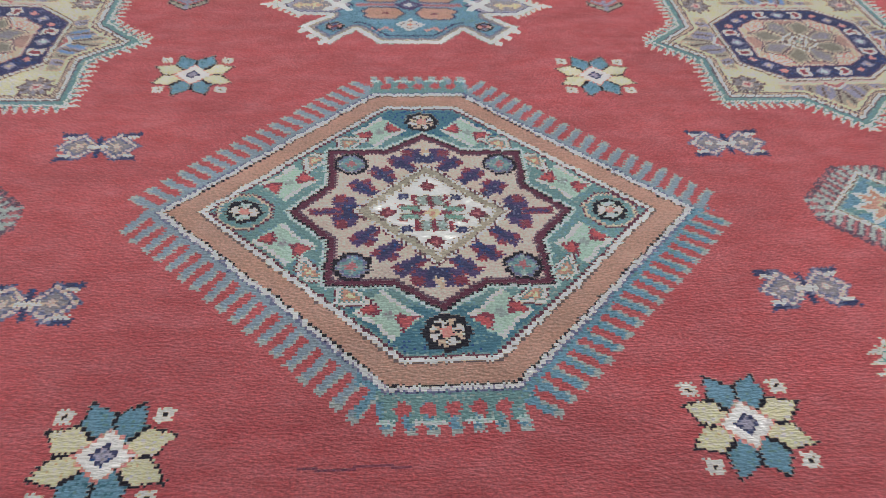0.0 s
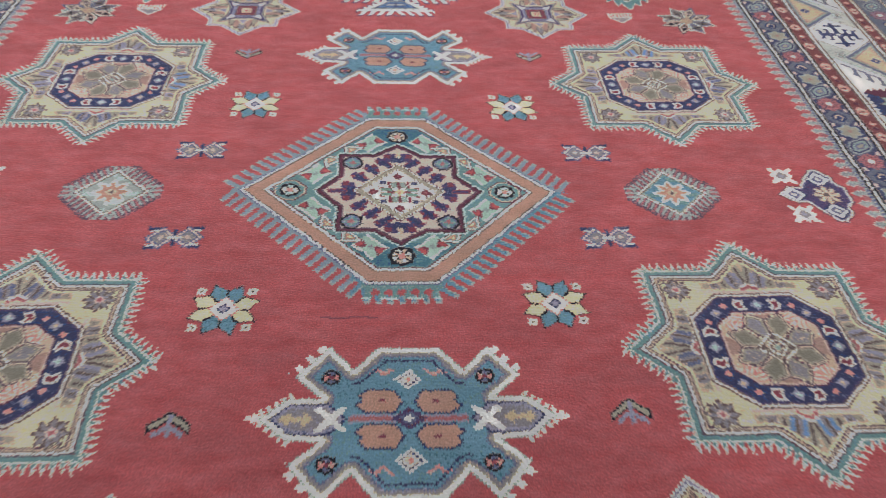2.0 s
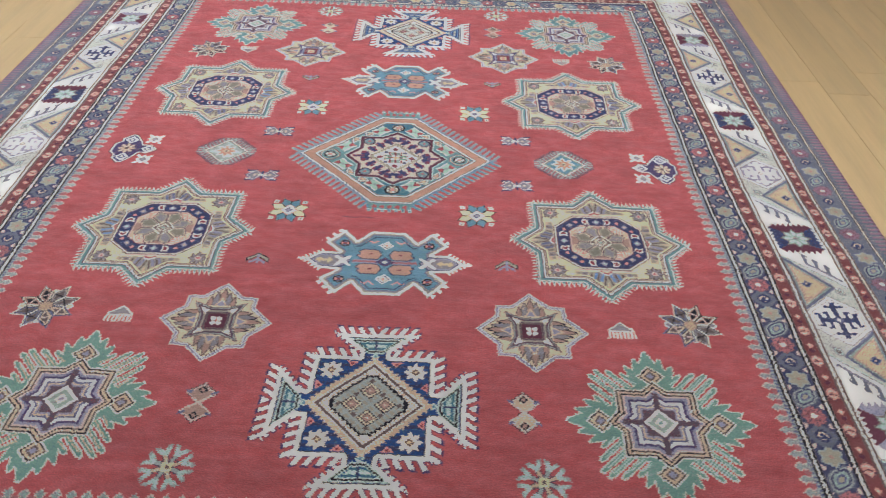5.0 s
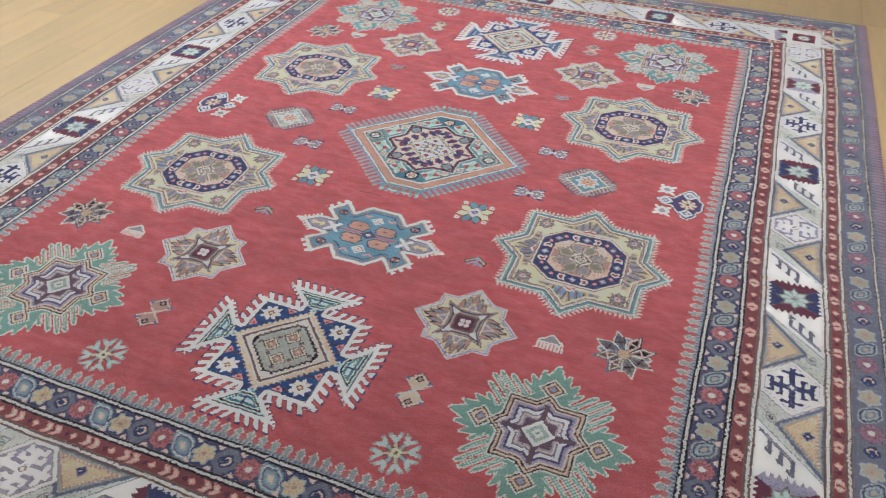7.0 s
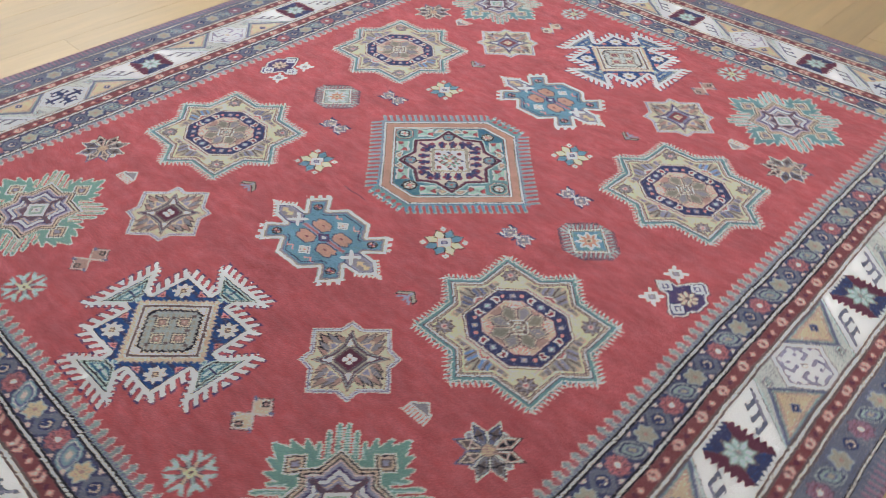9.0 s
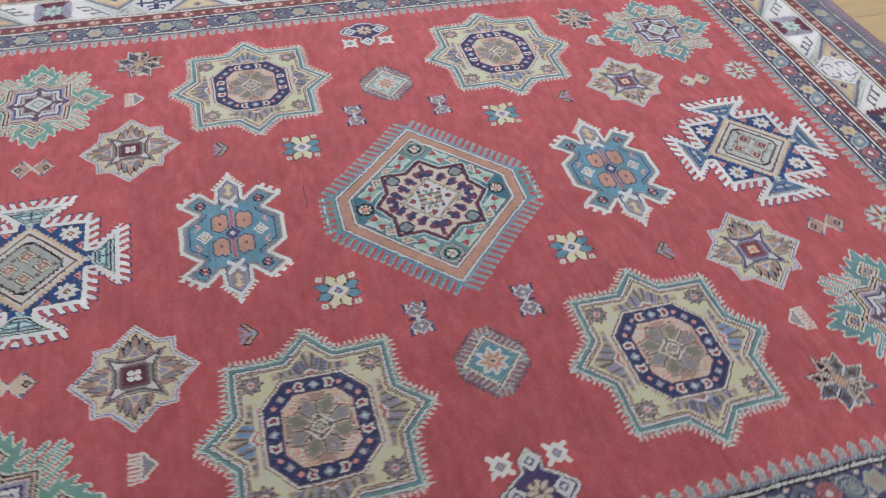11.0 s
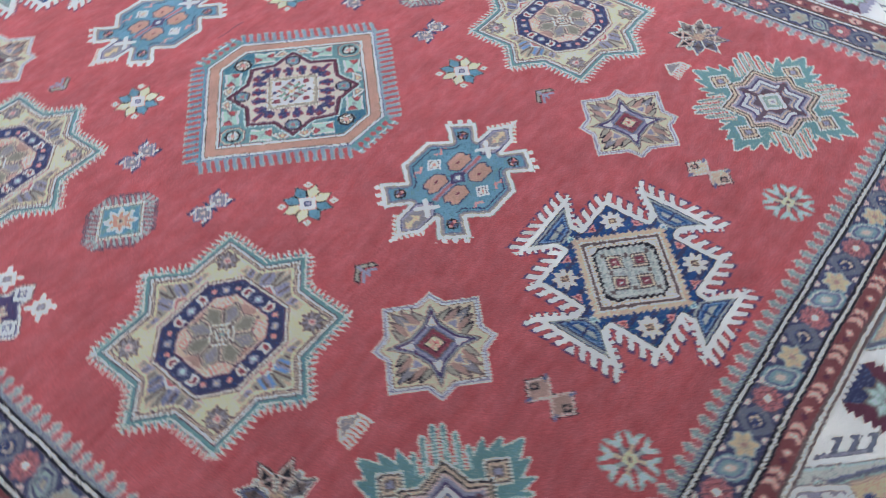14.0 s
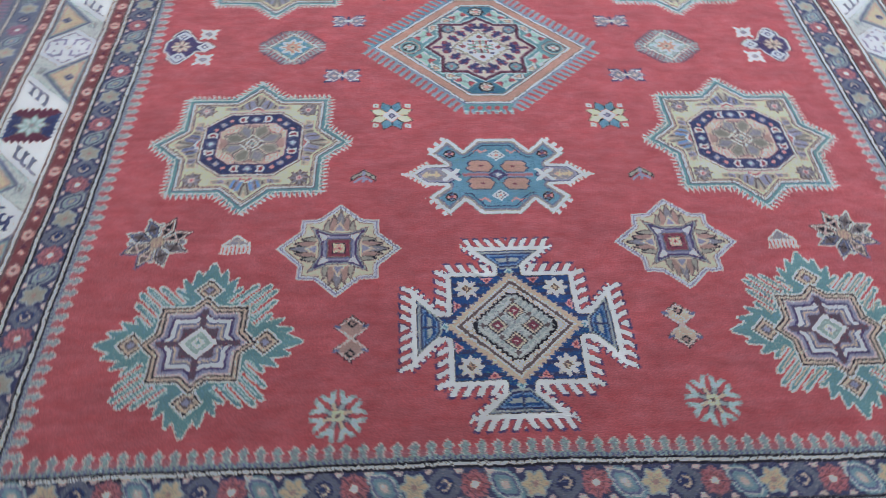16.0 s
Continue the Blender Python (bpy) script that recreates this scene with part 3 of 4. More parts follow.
def hooked_cross(cx, cy, flip):
    own = woven("hooked_cross", None, "navy cross-shaped medallion with a white hooked outline")
    m = Motif(cx, cy, 0.34, flip=flip)
    u, v, a, b = m.u, m.v, m.a, m.b
    q = [(0, 0.250), (0.112, 0.250), (0.042, 0.186), (0.042, 0.164), (0.164, 0.164), (0.164, 0.042), (0.186, 0.042), (0.250, 0.116), (0.250, 0)]
    out = mirrored(q)
    d = depth(u, v, out)
    m.put(d > -0.003, "purple", own)
    w = m.folded()
    for steps, grow in (([(0.02, 0.62, "purple")], 0.003), ([(0.10, 0.54, "white")], 0.0)):
        for path, slant, pitch in (([(0, 0.250), (0.112, 0.250)], -0.55, 0.0285), ([(0.042, 0.164), (0.164, 0.164)], -0.55, 0.0300), ([(0.112, 0.250), (0.042, 0.186)], 0.0, 0.021),
                                   ([(0.164, 0.164), (0.164, 0.042)], 0.55, 0.0300), ([(0.186, 0.042), (0.250, 0.116)], 0.0, 0.021), ([(0.250, 0.116), (0.250, 0)], 0.55, 0.0285)):
            w.comb(path, (0.030 if slant else 0.010) + grow, pitch, steps, own, slant=slant, closed=False)
    m.bands(d, own, (0, "white"), (0.0112, "black"), (0.0140, "deep"))
    m.put((d > 0.015) & ((np.floor(WY[m.win] / 0.011) % 3) == 0), "navy", own)
    pale, dark = ("mint", "black") if flip > 0 else ("stone", "navy")
    for k in range(4):
        lng, crs = ((v, a), (u, b), (-v, a), (-u, b))[k]
        o = woven("arm_panel", own, "pale blue triangle lines on navy")
        for top, low, inset, dye in ((0.234, 0.176, 0.0, pale), (0.229, 0.182, 0.006, dark), (0.2235, 0.1875, 0.012, pale if flip > 0 else "sky"), (0.2195, 0.1915, 0.016, "petrol" if flip > 0 else "deep"), (0.212, 0.200, 0.022, pale)):
            m.put((lng > low) & (lng < top) & (crs < 1.05 * (lng - 0.166) - inset + 0.008), dye, o)
        m.put((crs < 0.003) & (lng > 0.19) & (lng < 0.226), "navy", o)
        m.put((abs(lng - 0.167) + crs) < 0.013, "mint", o)
        m.put((abs(lng - 0.167) + crs) < 0.006, "blue", o)
    for sx in (-1, 1):
        for sy in (-1, 1):
            m.eight(sx * 0.113, sy * 0.113, 0.033, woven("corner_star", own), "ivory", "ivory", "ochre")
            star = abs(u - sx * 0.113) + abs(v - sy * 0.113)
            m.put((star < 0.013) & (star > 0.006), "brown", own)
            for x, y in ((u * sx, v * sy), (v * sy, u * sx)):
                m.put((y < 0.147) & (y > 0.128) & (abs(x - 0.060) < 0.9 * (y - 0.128)), "pink", own)
                m.put((y < 0.143) & (y > 0.133) & (abs(x - 0.060) < 0.8 * (y - 0.133)), "wine", own)
    loz = woven("stepped_lozenge", own, "tan and mint lozenge with a black zigzag and four red squares")
    k = a + b
    saw = 0.012 * abs(((a - b) / 0.022) % 1.0 - 0.5) * 2
    m.put(k < 0.160 + saw, "tan", loz)
    for s, dye in ((0.146, "ivory"), (0.141, "brown"), (0.128, "white"), (0.124, "tan"), (0.118, "ivory")):
        m.put(k < s, dye, loz)
    zig = 0.0045 * (np.floor((a - b) / 0.0112) % 2)
    k2 = np.maximum(k, 1.14 * np.maximum(a, b))
    m.put((k2 + zig < 0.117) & (k2 + zig > 0.106), "black", loz)
    m.put(k2 + zig <= 0.106, "stone", loz)
    dull, bright = ("khaki", "stone") if flip > 0 else ("stone", "steel")
    m.put(k2 + zig <= 0.104, dull, loz)
    m.put((k2 + zig <= 0.104) & ((np.floor((u + v) / 0.011) % 2 == 0) | (np.floor((u - v) / 0.011) % 3 == 0)), bright, loz)
    for x, y in ((0.034, 0.034), (0, 0.078), (0.078, 0)):
        m.put(abs(a - x) + abs(b - y) < 0.0085, "brown", loz)
    for x, y in ((0.043, 0), (-0.043, 0), (0, 0.045), (0, -0.045)):
        e = abs(u - x) + abs(v - y)
        for s, dye in ((0.029, "black"), (0.0245, "sand"), (0.0185, "brown"), (0.0135, "clay" if flip > 0 else "wine"), (0.005, "blush")):
            m.put(e < s, dye, loz)


def sunburst(cx, cy, seed):
    own = woven("sunburst", None, "teal sunburst figure with cream-edged fingers")
    m = Motif(cx, cy, 0.31, scale=0.985)
    u, v, a, b = m.u, m.v, m.a, m.b
    green = "jade" if seed < 2 else "teal"
    fingers = []
    for k in range(4):
        rot = ((1, 0, 0, 1), (0, 1, -1, 0), (-1, 0, 0, -1), (0, -1, 1, 0))[k]
        for off, top, w in ((0, 0.244, 0.0230), (0.036, 0.218, 0.0185), (-0.036, 0.218, 0.0185), (0.066, 0.192, 0.0160), (-0.066, 0.192, 0.0160)):
            fingers.append((rot, (off * 0.45, 0.130), (off, top), w))
        for off, top in ((0.011, 0.228), (-0.011, 0.228), (0.035, 0.206), (-0.035, 0.206), (0.058, 0.172), (-0.058, 0.172)):
            c = 0.7071
            p0, p1 = (c * (0.125 + off), c * (0.125 - off)), (c * (top + off), c * (top - off))
            fingers.append((rot, p0, p1, 0.0060))
    ends = []
    for (r0, r1, r2, r3), p, q, w in fingers:
        ends.append(((r0 * p[0] + r1 * p[1], r2 * p[0] + r3 * p[1]), (r0 * q[0] + r1 * q[1], r2 * q[0] + r3 * q[1]), w))
    base = (np.maximum(a, b) < 0.117) & (a + b < 0.192) | (a + b < 0.172)
    m.put((np.maximum(a, b) < 0.121) & (a + b < 0.198) | (a + b < 0.178), "ivory", own)
    for grow, dye in ((0.0032, "ivory"), (0.0, green)):
        for p, q, w in ends:
            l = math.hypot(q[0] - p[0], q[1] - p[1])
            t = ((u - p[0]) * (q[0] - p[0]) + (v - p[1]) * (q[1] - p[1])) / l
            s = abs((u - p[0]) * (q[1] - p[1]) - (v - p[1]) * (q[0] - p[0])) / l
            m.put((t > -0.02) & (t < l + grow * 1.5) & (s < (w + grow) * np.clip((l + 0.012 + grow - t) / (0.056 if w > 0.01 else 0.022), 0, 1)), dye, own)
    m.put(base, green, own)
    for p, q, w in ends:
        if w < 0.01:
            m.line([p, (q[0] * 0.92, q[1] * 0.92)], 0.0040, "mint" if seed % 2 else "tan", own)
    heart = woven("star_heart", own, "nested maroon, white and tan star")
    for k in range(4):
        lng, crs = ((v, a), (u, b), (-v, a), (-u, b))[k]
        o = woven("stalk_lozenge", own)
        m.put((lng > 0.112) & (lng < 0.150) & (crs < 0.0115), "black", o)
        m.put((lng > 0.112) & (lng < 0.150) & (crs < 0.0055), "tan", o)
        e = abs(lng - 0.158) + crs
        for s, dye in ((0.040, "ivory"), (0.034, "black"), (0.028, "tan"), (0.018, "brown"), (0.011, "lilac")):
            m.put(e < s, dye, o)
    big = np.maximum(np.maximum(a, b), 0)

    def star8(s):
        return (big < 0.096 * s) | (a + b < 0.126 * s)
    for s, dye in ((1.14, "ivory"), (1.10, "black"), (1.045, "tan"), (0.975, "black"), (0.925, "blush"), (0.87, "lilac"), (0.78, "purple"), (0.70, "white"), (0.615, "slate"),
                   (0.55, "tan"), (0.50, "lilac"), (0.44, "mauve")):
        m.put(star8(s), dye, heart)
    m.put((np.minimum(a, b) < 0.008) & (big < 0.100) & (big > 0.04), "mauve", heart)
    for s, dye in ((0.045, "white"), (0.035, "sage"), (0.016, "ivory"), (0.008, "teal" if seed % 2 else "lilac")):
        m.put(a + b < s, dye, heart)


def cream_rose(cx, cy, seed):
    own = woven("cream_star", None, "small cream eight-pointed star with a grey edge")
    m = Motif(cx, cy, 0.20)
    u, v, a, b = m.u, m.v, m.a, m.b
    out = mirrored([(0, 0.157), (0.058, 0.103), (0.103, 0.101), (0.104, 0.058), (0.164, 0)])
    d = depth(u, v, out)
    m.bands(d, own, (0, "ivory"), (0.0030, "lilac"), (0.0090, "white"), (0.0120, "brown"), (0.0145, "sand"))
    for k in range(4):
        lng, crs = ((v, a), (u, b), (-v, a), (-u, b))[k]
        o = woven("palmette", own, "grey feathered leaf")
        tips = ((0, 0.128, 0.0085), (0.0175, 0.113, 0.0075), (0.0335, 0.096, 0.0065))
        for x0, l, w in tips:
            m.put((lng > 0.060) & (lng < l + 0.004) & (abs(crs - x0) < 0.0032 + w * np.clip((l + 0.002 - lng) / 0.024, 0.1, 1)), "black" if k % 2 else "brown", o)
        for (x0, l, w), dye in zip(tips, ("clay", "grey", "clay") if seed < 2 else ("grey", "clay", "khaki")):
            m.put((lng > 0.060) & (lng < l) & (abs(crs - x0) < w * np.clip((l - lng) / 0.024, 0.05, 1)), dye, o)
        m.put((lng > 0.060) & (lng < 0.092) & (crs < 0.5 * (0.096 - lng)), "tan", o)
        m.put((lng > 0.060) & (lng < 0.080) & (crs < 0.5 * (0.084 - lng)), "lilac", o)
    sq = np.maximum(a, b)
    core = woven("square_frame", own, "purple square frame with a red heart")
    drawn = sq - 0.45 * np.clip(np.minimum(a, b) - 0.024, 0, 1)      # the corners run out to points
    for s, dye in ((0.0545, "brown"), (0.0510, "stone"), (0.0480, "mauve" if seed < 2 else "purple"), (0.0410, "ivory")):
        m.put(drawn < s, dye, core)
    m.put((sq < 0.041) & (abs(a - b) > 0.007), "khaki" if seed < 2 else "lilac", core)
    for s, dye in ((0.035, "mauve" if seed < 2 else "slate"), (0.031, "brown"), (0.028, "plum" if seed < 2 else "wine"), (0.018, "black"), (0.0145, "cream"), (0.004, "wine")):
        m.put(sq < s, dye, core)
    if seed < 2:                                # a small white flower in the heart
        m.put(sq < 0.0185, "plum", core)
        m.put(np.hypot(a - 0.0085, b - 0.0085) < 0.0075, "white", core)
        m.put(sq < 0.003, "pink", core)
    else:
        m.put((sq < 0.0145) & (((u / 0.0084) % 1 < 0.4) ^ ((v / 0.0084) % 1 < 0.4)), "pink", core)


def petal_flower(cx, cy, seed):
    own = woven("petal_flower", None, "flower with blue and pale yellow petals")
    m = Motif(cx, cy, 0.12, scale=0.70)
    u, v, a, b = m.u, m.v, m.a, m.b
    for k in range(8):
        t = math.pi * (k + 0.5) / 4 + 0.03 * (seed - 1.5)
        lng, crs = u * math.cos(t) + v * math.sin(t), abs(-u * math.sin(t) + v * math.cos(t))
        o = woven("petal", own)
        prof = np.clip(np.minimum((lng - 0.010) * 0.42, (0.094 - lng) * 0.72), 0, 0.0225)
        m.put((lng > 0.01) & (lng < 0.099) & (crs < prof + 0.0040), "black", o)
        m.put((lng > 0.01) & (lng < 0.094) & (crs < prof), "blue" if k in (1, 2, 5, 6) else "cream", o)
    e = a + b
    for s, dye in ((0.045, "pink"), (0.039, "white"), (0.021, "navy"), (0.013, "lilac")):
        m.put(e < s, dye, own)
    for sx in (-1, 1):
        for sy in (-1, 1):
            k = np.maximum(abs(u - sx * 0.070), abs(v - sy * 0.066))
            o = woven("corner_square", own)
            for s, dye in ((0.012, "ivory"), (0.0040, "black")):
                m.put(k < s, dye, o)


def butterfly(cx, cy):
    own = woven("butterfly_knot", None, "small grey double lozenge with navy corners")
    m = Motif(cx, cy, 0.08)
    a, b = m.a, m.b
    m.put((a < 0.056) & (b < 0.033) & (b > 0.026) & (a > 0.020), "navy", own)
    m.put((a < 0.056) & (abs(b - 0.55 * a) < 0.006), "navy", own)
    e = abs(a - 0.027) * 1.0 + b
    for s, dye in ((0.035, "slate"), (0.030, "blush"), (0.024, "slate"), (0.019, "grey"), (0.007, "blush")):
        m.put(e < s, dye, own)
    m.put((a > 0.036) & (a < 0.052) & (abs(b - 0.022) < 0.003), "ivory", own)
    m.put((a < 0.004) & (b < 0.026), "navy", own)
    m.put((a < 0.014) & (b < 0.004), "ivory", own)


def comb_lozenge(cx, cy, dye):
    own = woven("comb_lozenge", None, "small blue lozenge with a pale comb edge")
    m = Motif(cx, cy, 0.15)
    u, v, a, b = m.u, m.v, m.a, m.b
    out = mirrored([(0, 0.074), (0.076, 0)])
    p, q = (u + v) / 1.414, (u - v) / 1.414
    ragged = 0.004 * abs((np.where(abs(p) > abs(q), q, p) / 0.0150) % 1 - 0.5)
    body = (a + b < 0.131 + ragged) & (a < 0.110) & (b < 0.094)
    m.put(body, "mauve", own)
    m.put((a + b < 0.127 + ragged) & (a < 0.107) & (b < 0.091), "rose", own)
    w = m.folded()
    w.put = lambda mask, dy, o: Motif.put(w, mask & body, dy, o)
    w.comb([(0, 0.074), (0.076, 0)], 0.036, 0.0150, [(0.0, 0.72, "mauve"), (0.14, 0.56, "stone")], own, slant=0.22, closed=False)
    m.put(body & (a > 0.072) & (b < 0.024) & ((v / 0.0150) % 1 < 0.42), "stone", own)
    m.put(body & (b > 0.072) & (a < 0.024) & ((u / 0.0150) % 1 < 0.42), "stone", own)
    d = depth(u, v, out)
    m.bands(d, own, (-0.004, "ivory"), (0.000, "brown"), (0.003, "sage"), (0.006, dye))
    m.put((d > 0.005) & ((np.floor(v / 0.014) + np.floor(u / 0.03)) % 3 == 0), "teal" if dye == "blue" else "mint", own)
    ang, rr = np.arctan2(v, u), np.hypot(u, v)
    s = 0.046 * (0.55 + 0.45 * abs(((ang * 4 / math.pi) % 1) - 0.5) * 2)
    o = woven("star", own)
    m.put((rr < s) & (d > 0.005), "white", o)
    m.put((rr < s - 0.008) & (d > 0.005), "orange", o)
    m.put(a + b < 0.014, "tan", o)
    m.put(a + b < 0.007, "brown", o)


def pinwheel(cx, cy, flip):
    own = woven("trefoil", None, "purple trefoil with a yellow flower heart")
    m = Motif(cx, cy, 0.13, flip=flip)
    u, v, b = m.u, m.v, m.b
    d = depth(u, b, [(-0.092, 0.0), (-0.058, 0.032), (-0.030, 0.030), (-0.012, 0.062), (0.014, 0.096), (0.034, 0.098), (0.064, 0.066), (0.062, 0.048), (0.082, 0.028), (0.082, -0.03), (-0.058, -0.03)])
    m.bands(d, own, (0, "mauve"), (0.003, "ivory"), (0.007, "lilac"), (0.0105, "purple"))
    for x, y in ((0.025, 0.057), (0.025, -0.057), (-0.052, 0.0)):
        e = abs(u - x) + abs(v - y)
        o = woven("lobe_square", own)
        for s, dye in ((0.034, "navy"), (0.026, "white"), (0.0165, "slate"), (0.007, "ivory")):
            m.put((e < s) & (d > 0.009), dye, o)
    o = woven("heart_flower", own)
    ang, rr = np.arctan2(v, u - 0.026), np.hypot(u - 0.026, v)
    petal = 0.84 + 0.16 * np.cos(8 * ang)
    m.put(rr < 0.037 * petal, "purple", o)
    m.put(rr < 0.033 * petal, "tan", o)
    m.put((rr < 0.030) & (rr > 0.012) & (np.cos(8 * ang) < -0.75), "mauve", o)
    m.put((rr < 0.024) & (np.cos(8 * ang) > 0.80), "blush", o)
    m.put(rr < 0.008, "brown", o)
    for sy in (-1, 1):
        o = woven("white_tag", own)
        du, dv = abs(u + 0.058), abs(v - sy * 0.070)
        m.put((abs(du - dv) < 0.008) & (np.maximum(du, dv) < 0.029) | (du + dv < 0.028), "white", o)
        m.put(du + dv < 0.017, "grey", o)
        m.put(du + dv < 0.007, "lilac", o)


def leaf_star(cx, cy, seed):
    own = woven("leaf_star", None, "small star of dark and pale leaves")
    m = Motif(cx, cy, 0.12, scale=0.93)
    u, v, a, b = m.u, m.v, m.a, m.b
    for x, y in ((0, 0.062), (0, -0.062), (0.070, 0), (-0.070, 0)):
        e = np.hypot(u - x, v - y)
        o = woven("bud", own)
        m.put((e < 0.0130) | (np.minimum(a, b) < 0.005) & (e < 0.03) & (np.hypot(u, v) < 0.06), "ivory", o)
        m.put(e < 0.0080, ("tan", "grey", "sage", "grey")[seed], o)
    for k in range(8):
        t = math.pi * (k + 0.5) / 4
        lng, crs = u * math.cos(t) + v * math.sin(t), abs(-u * math.sin(t) + v * math.cos(t))
        wide = np.minimum(0.36 * lng, 0.50 * (0.098 - lng))
        edge, core, dark = (("ivory", "black", "grey"), ("black", "ivory", "clay"), ("ivory", "black", "slate"), ("slate", "black", "tan"))[(k // 2 + seed) % 4]
        o = woven("leaf", own)
        for inset, dye in ((-0.0028, edge), (0.0010, core), (0.0042, dark), (0.0092, "black" if core != "black" else "brown")):
            m.put((lng > 0.012) & (crs < wide - inset), dye, o)
        m.put((lng > 0.050) & (lng < 0.055) & (crs < wide), "black" if edge == "ivory" else "blush", o)
    e = np.maximum(a, b) + 0.4 * np.minimum(a, b)
    m.put(e < 0.023, "brown", own)
    m.put(e < 0.020, "ochre", own)
    m.put((e < 0.020) & (((u / 0.0112) % 1 < 0.4) ^ ((v / 0.0112) % 1 < 0.4)), "clay", own)


def roofed_comb(cx, cy, up):
    own = woven("roofed_comb", None, "tiny grey roof figure over white teeth")
    m = Motif(cx, cy, 0.06)
    u, v, a = m.u, m.v * up, m.a
    m.put((v > -0.030) & (a < 0.037 - 0.15 * v) & (v < 0.036 - 0.85 * a), "ivory", own)
    m.put((v > 0.000) & (a < 0.031) & (v < 0.030 - 0.85 * a), "grey", own)
    m.put((v < -0.004) & (v > -0.030) & ((u / 0.0105) % 1 < 0.42) & (a < 0.040), "red", own)


def bow(cx, cy, seed):
    own = woven("double_lozenge", None, "two small pale lozenges set end to end")
    m = Motif(cx, cy, 0.09)
    a, b = m.a, m.b
    e = abs(b - 0.030) + 0.85 * a
    step = 0.0035 * (np.floor((a - b) / 0.0084) % 2)
    for s, dye in ((0.039, "black"), (0.035, "blush"), (0.029, ("clay", "tan", "tan", "clay")[seed])):
        m.put(e + step < s, dye, own)
    m.put((abs(b - 0.042) + a) < 0.0135, "black", own)
    m.put((abs(b - 0.042) + a) < 0.0070, "clay", own)
    m.put((abs(b - 0.024 - 0.3 * a) < 0.004) & (a < 0.042) & (a > 0.026), "slate", own)


def snowflake(cx, cy):
    own = woven("snowflake", None, "pale mint snowflake figure")
    m = Motif(cx, cy, 0.09, scale=0.94)
    u, v, a, b = m.u, m.v, m.a, m.b
    for k in range(8):
        t = math.pi * k / 4 + math.pi / 8
        lng, crs = u * math.cos(t) + v * math.sin(t), abs(-u * math.sin(t) + v * math.cos(t))
        o = woven("arm", own)
        m.put((lng > 0) & (lng < 0.050) & (crs < 0.0078), "mauve", o)
        m.put((lng > 0) & (lng < 0.052) & (crs < 0.0050), "stone" if k % 2 else "tan", o)
        fork = (lng > 0.036) & (lng < 0.066) & (abs(crs - 0.55 * (lng - 0.036)) < 0.0072)
        m.put(fork, "mint", o)
        m.put(fork & (lng > 0.058), "stone", o)
    m.put(np.maximum(a, b) < 0.0135, "cream", own)
    m.put(np.maximum(a, b) < 0.0055, "brown", own)


def arrowhead(cx, cy, up):
    own = woven("arrowhead", None, "tiny grey arrowhead figure")
    m = Motif(cx, cy, 0.06)
    v, a = m.v * up, m.a
    m.put((abs(v - 0.020 + 0.8 * a) < 0.010) & (a < 0.036), "black", own)
    m.put((abs(v - 0.020 + 0.8 * a) < 0.0050) & (a < 0.032), "khaki", own)
    m.put((abs(v + 0.000 + 0.8 * a) < 0.0055) & (a < 0.026) | (a < 0.004) & (abs(v) < 0.022), "lilac", own)


# ---- borders ----
HX, HY, NS = 1.126, 1.488, 1.00               # the field's half sizes
BEND = 0.015 * np.clip(X, 0, 2) ** 2 * np.clip(Y - 0.6, 0, 1)     # the weave draws out at one corner
BX, BY = abs(WX - CX) - HX, (abs(WY - CY - BEND) - HY) / NS
BD = np.maximum(BX, BY)                        # distance outwards from the field
EW = BX >= BY
AL = np.where(EW, WY, WX)                      # along the border


def strip(name, d0, d1, dye, label="", parent=None):
    own = woven(name, parent, label)
    m = (BD >= d0) & (BD < d1)
    colour[m], owner[m] = COL[dye], own
    return own


def fill(mask, dye, own):
    colour[mask], owner[mask] = COL[dye], own


def beaded(own, d0, d1, dark, light):
    """A rope stripe: dark edges and a light line broken knot by knot."""
    w = d1 - d0
    fill((BD >= d0) & (BD < d1), dark, own)
    turn = ((AL + 0.6 * (BD - d0)) / 0.0084) % 1
    fill((BD >= d0 + 0.34 * w) & (BD < d1 - 0.34 * w) & (turn < 0.80), light, own)


edge = woven("toothed_edge", None, "sage and grey toothed edge round the red field")
PT = 0.0362
f = abs((AL / PT) % 1 - 0.5)                   # 0 in a tooth's middle
g = 0.5 - f
for grow in (0.0030, 0.0):
    head = 0.95 * f * PT + 0.85 * abs(BD + 0.032) < 0.0108 + grow
    neck = (BD > -0.032) & (f * PT < 0.0062 + grow)
    m = (head | neck | (BD > -0.0125 - grow)) & (BD <= 0.0)
    fill(m, "blush" if grow else "sage", edge)
    if not grow:
        colour[m & EW] = COL["stone"]
fill((BD <= 0.0) & (np.hypot(g * PT, BD + 0.0180) < 0.0090), "rose", edge)
fill((BD <= 0.0) & (BD > -0.040) & (abs(((AL + 1.3 * BD) / 0.0098) % 1 - 0.5) < 0.17) & (f * PT < 0.0075), "grey", edge)
fill((BD <= 0.0) & (BD > -0.0095) & ((AL / 0.0121) % 1 < 0.5), "slate", edge)
rope = [(0.000, 0.020), (0.096, 0.116), (0.154, 0.175), (0.338, 0.360), (0.390, 0.408), (0.496, 0.508)]
for i, (d0, d1) in enumerate(rope):
    beaded(woven("rope_stripe", None, "thin black and white rope stripe"), d0, d1, "black" if i < 2 or i == 5 else "brown", "white" if i < 4 else "ivory")
inner_guard = strip("flower_guard", 0.020, 0.096, "ink", "navy stripe of small yellow, red and blue flowers")
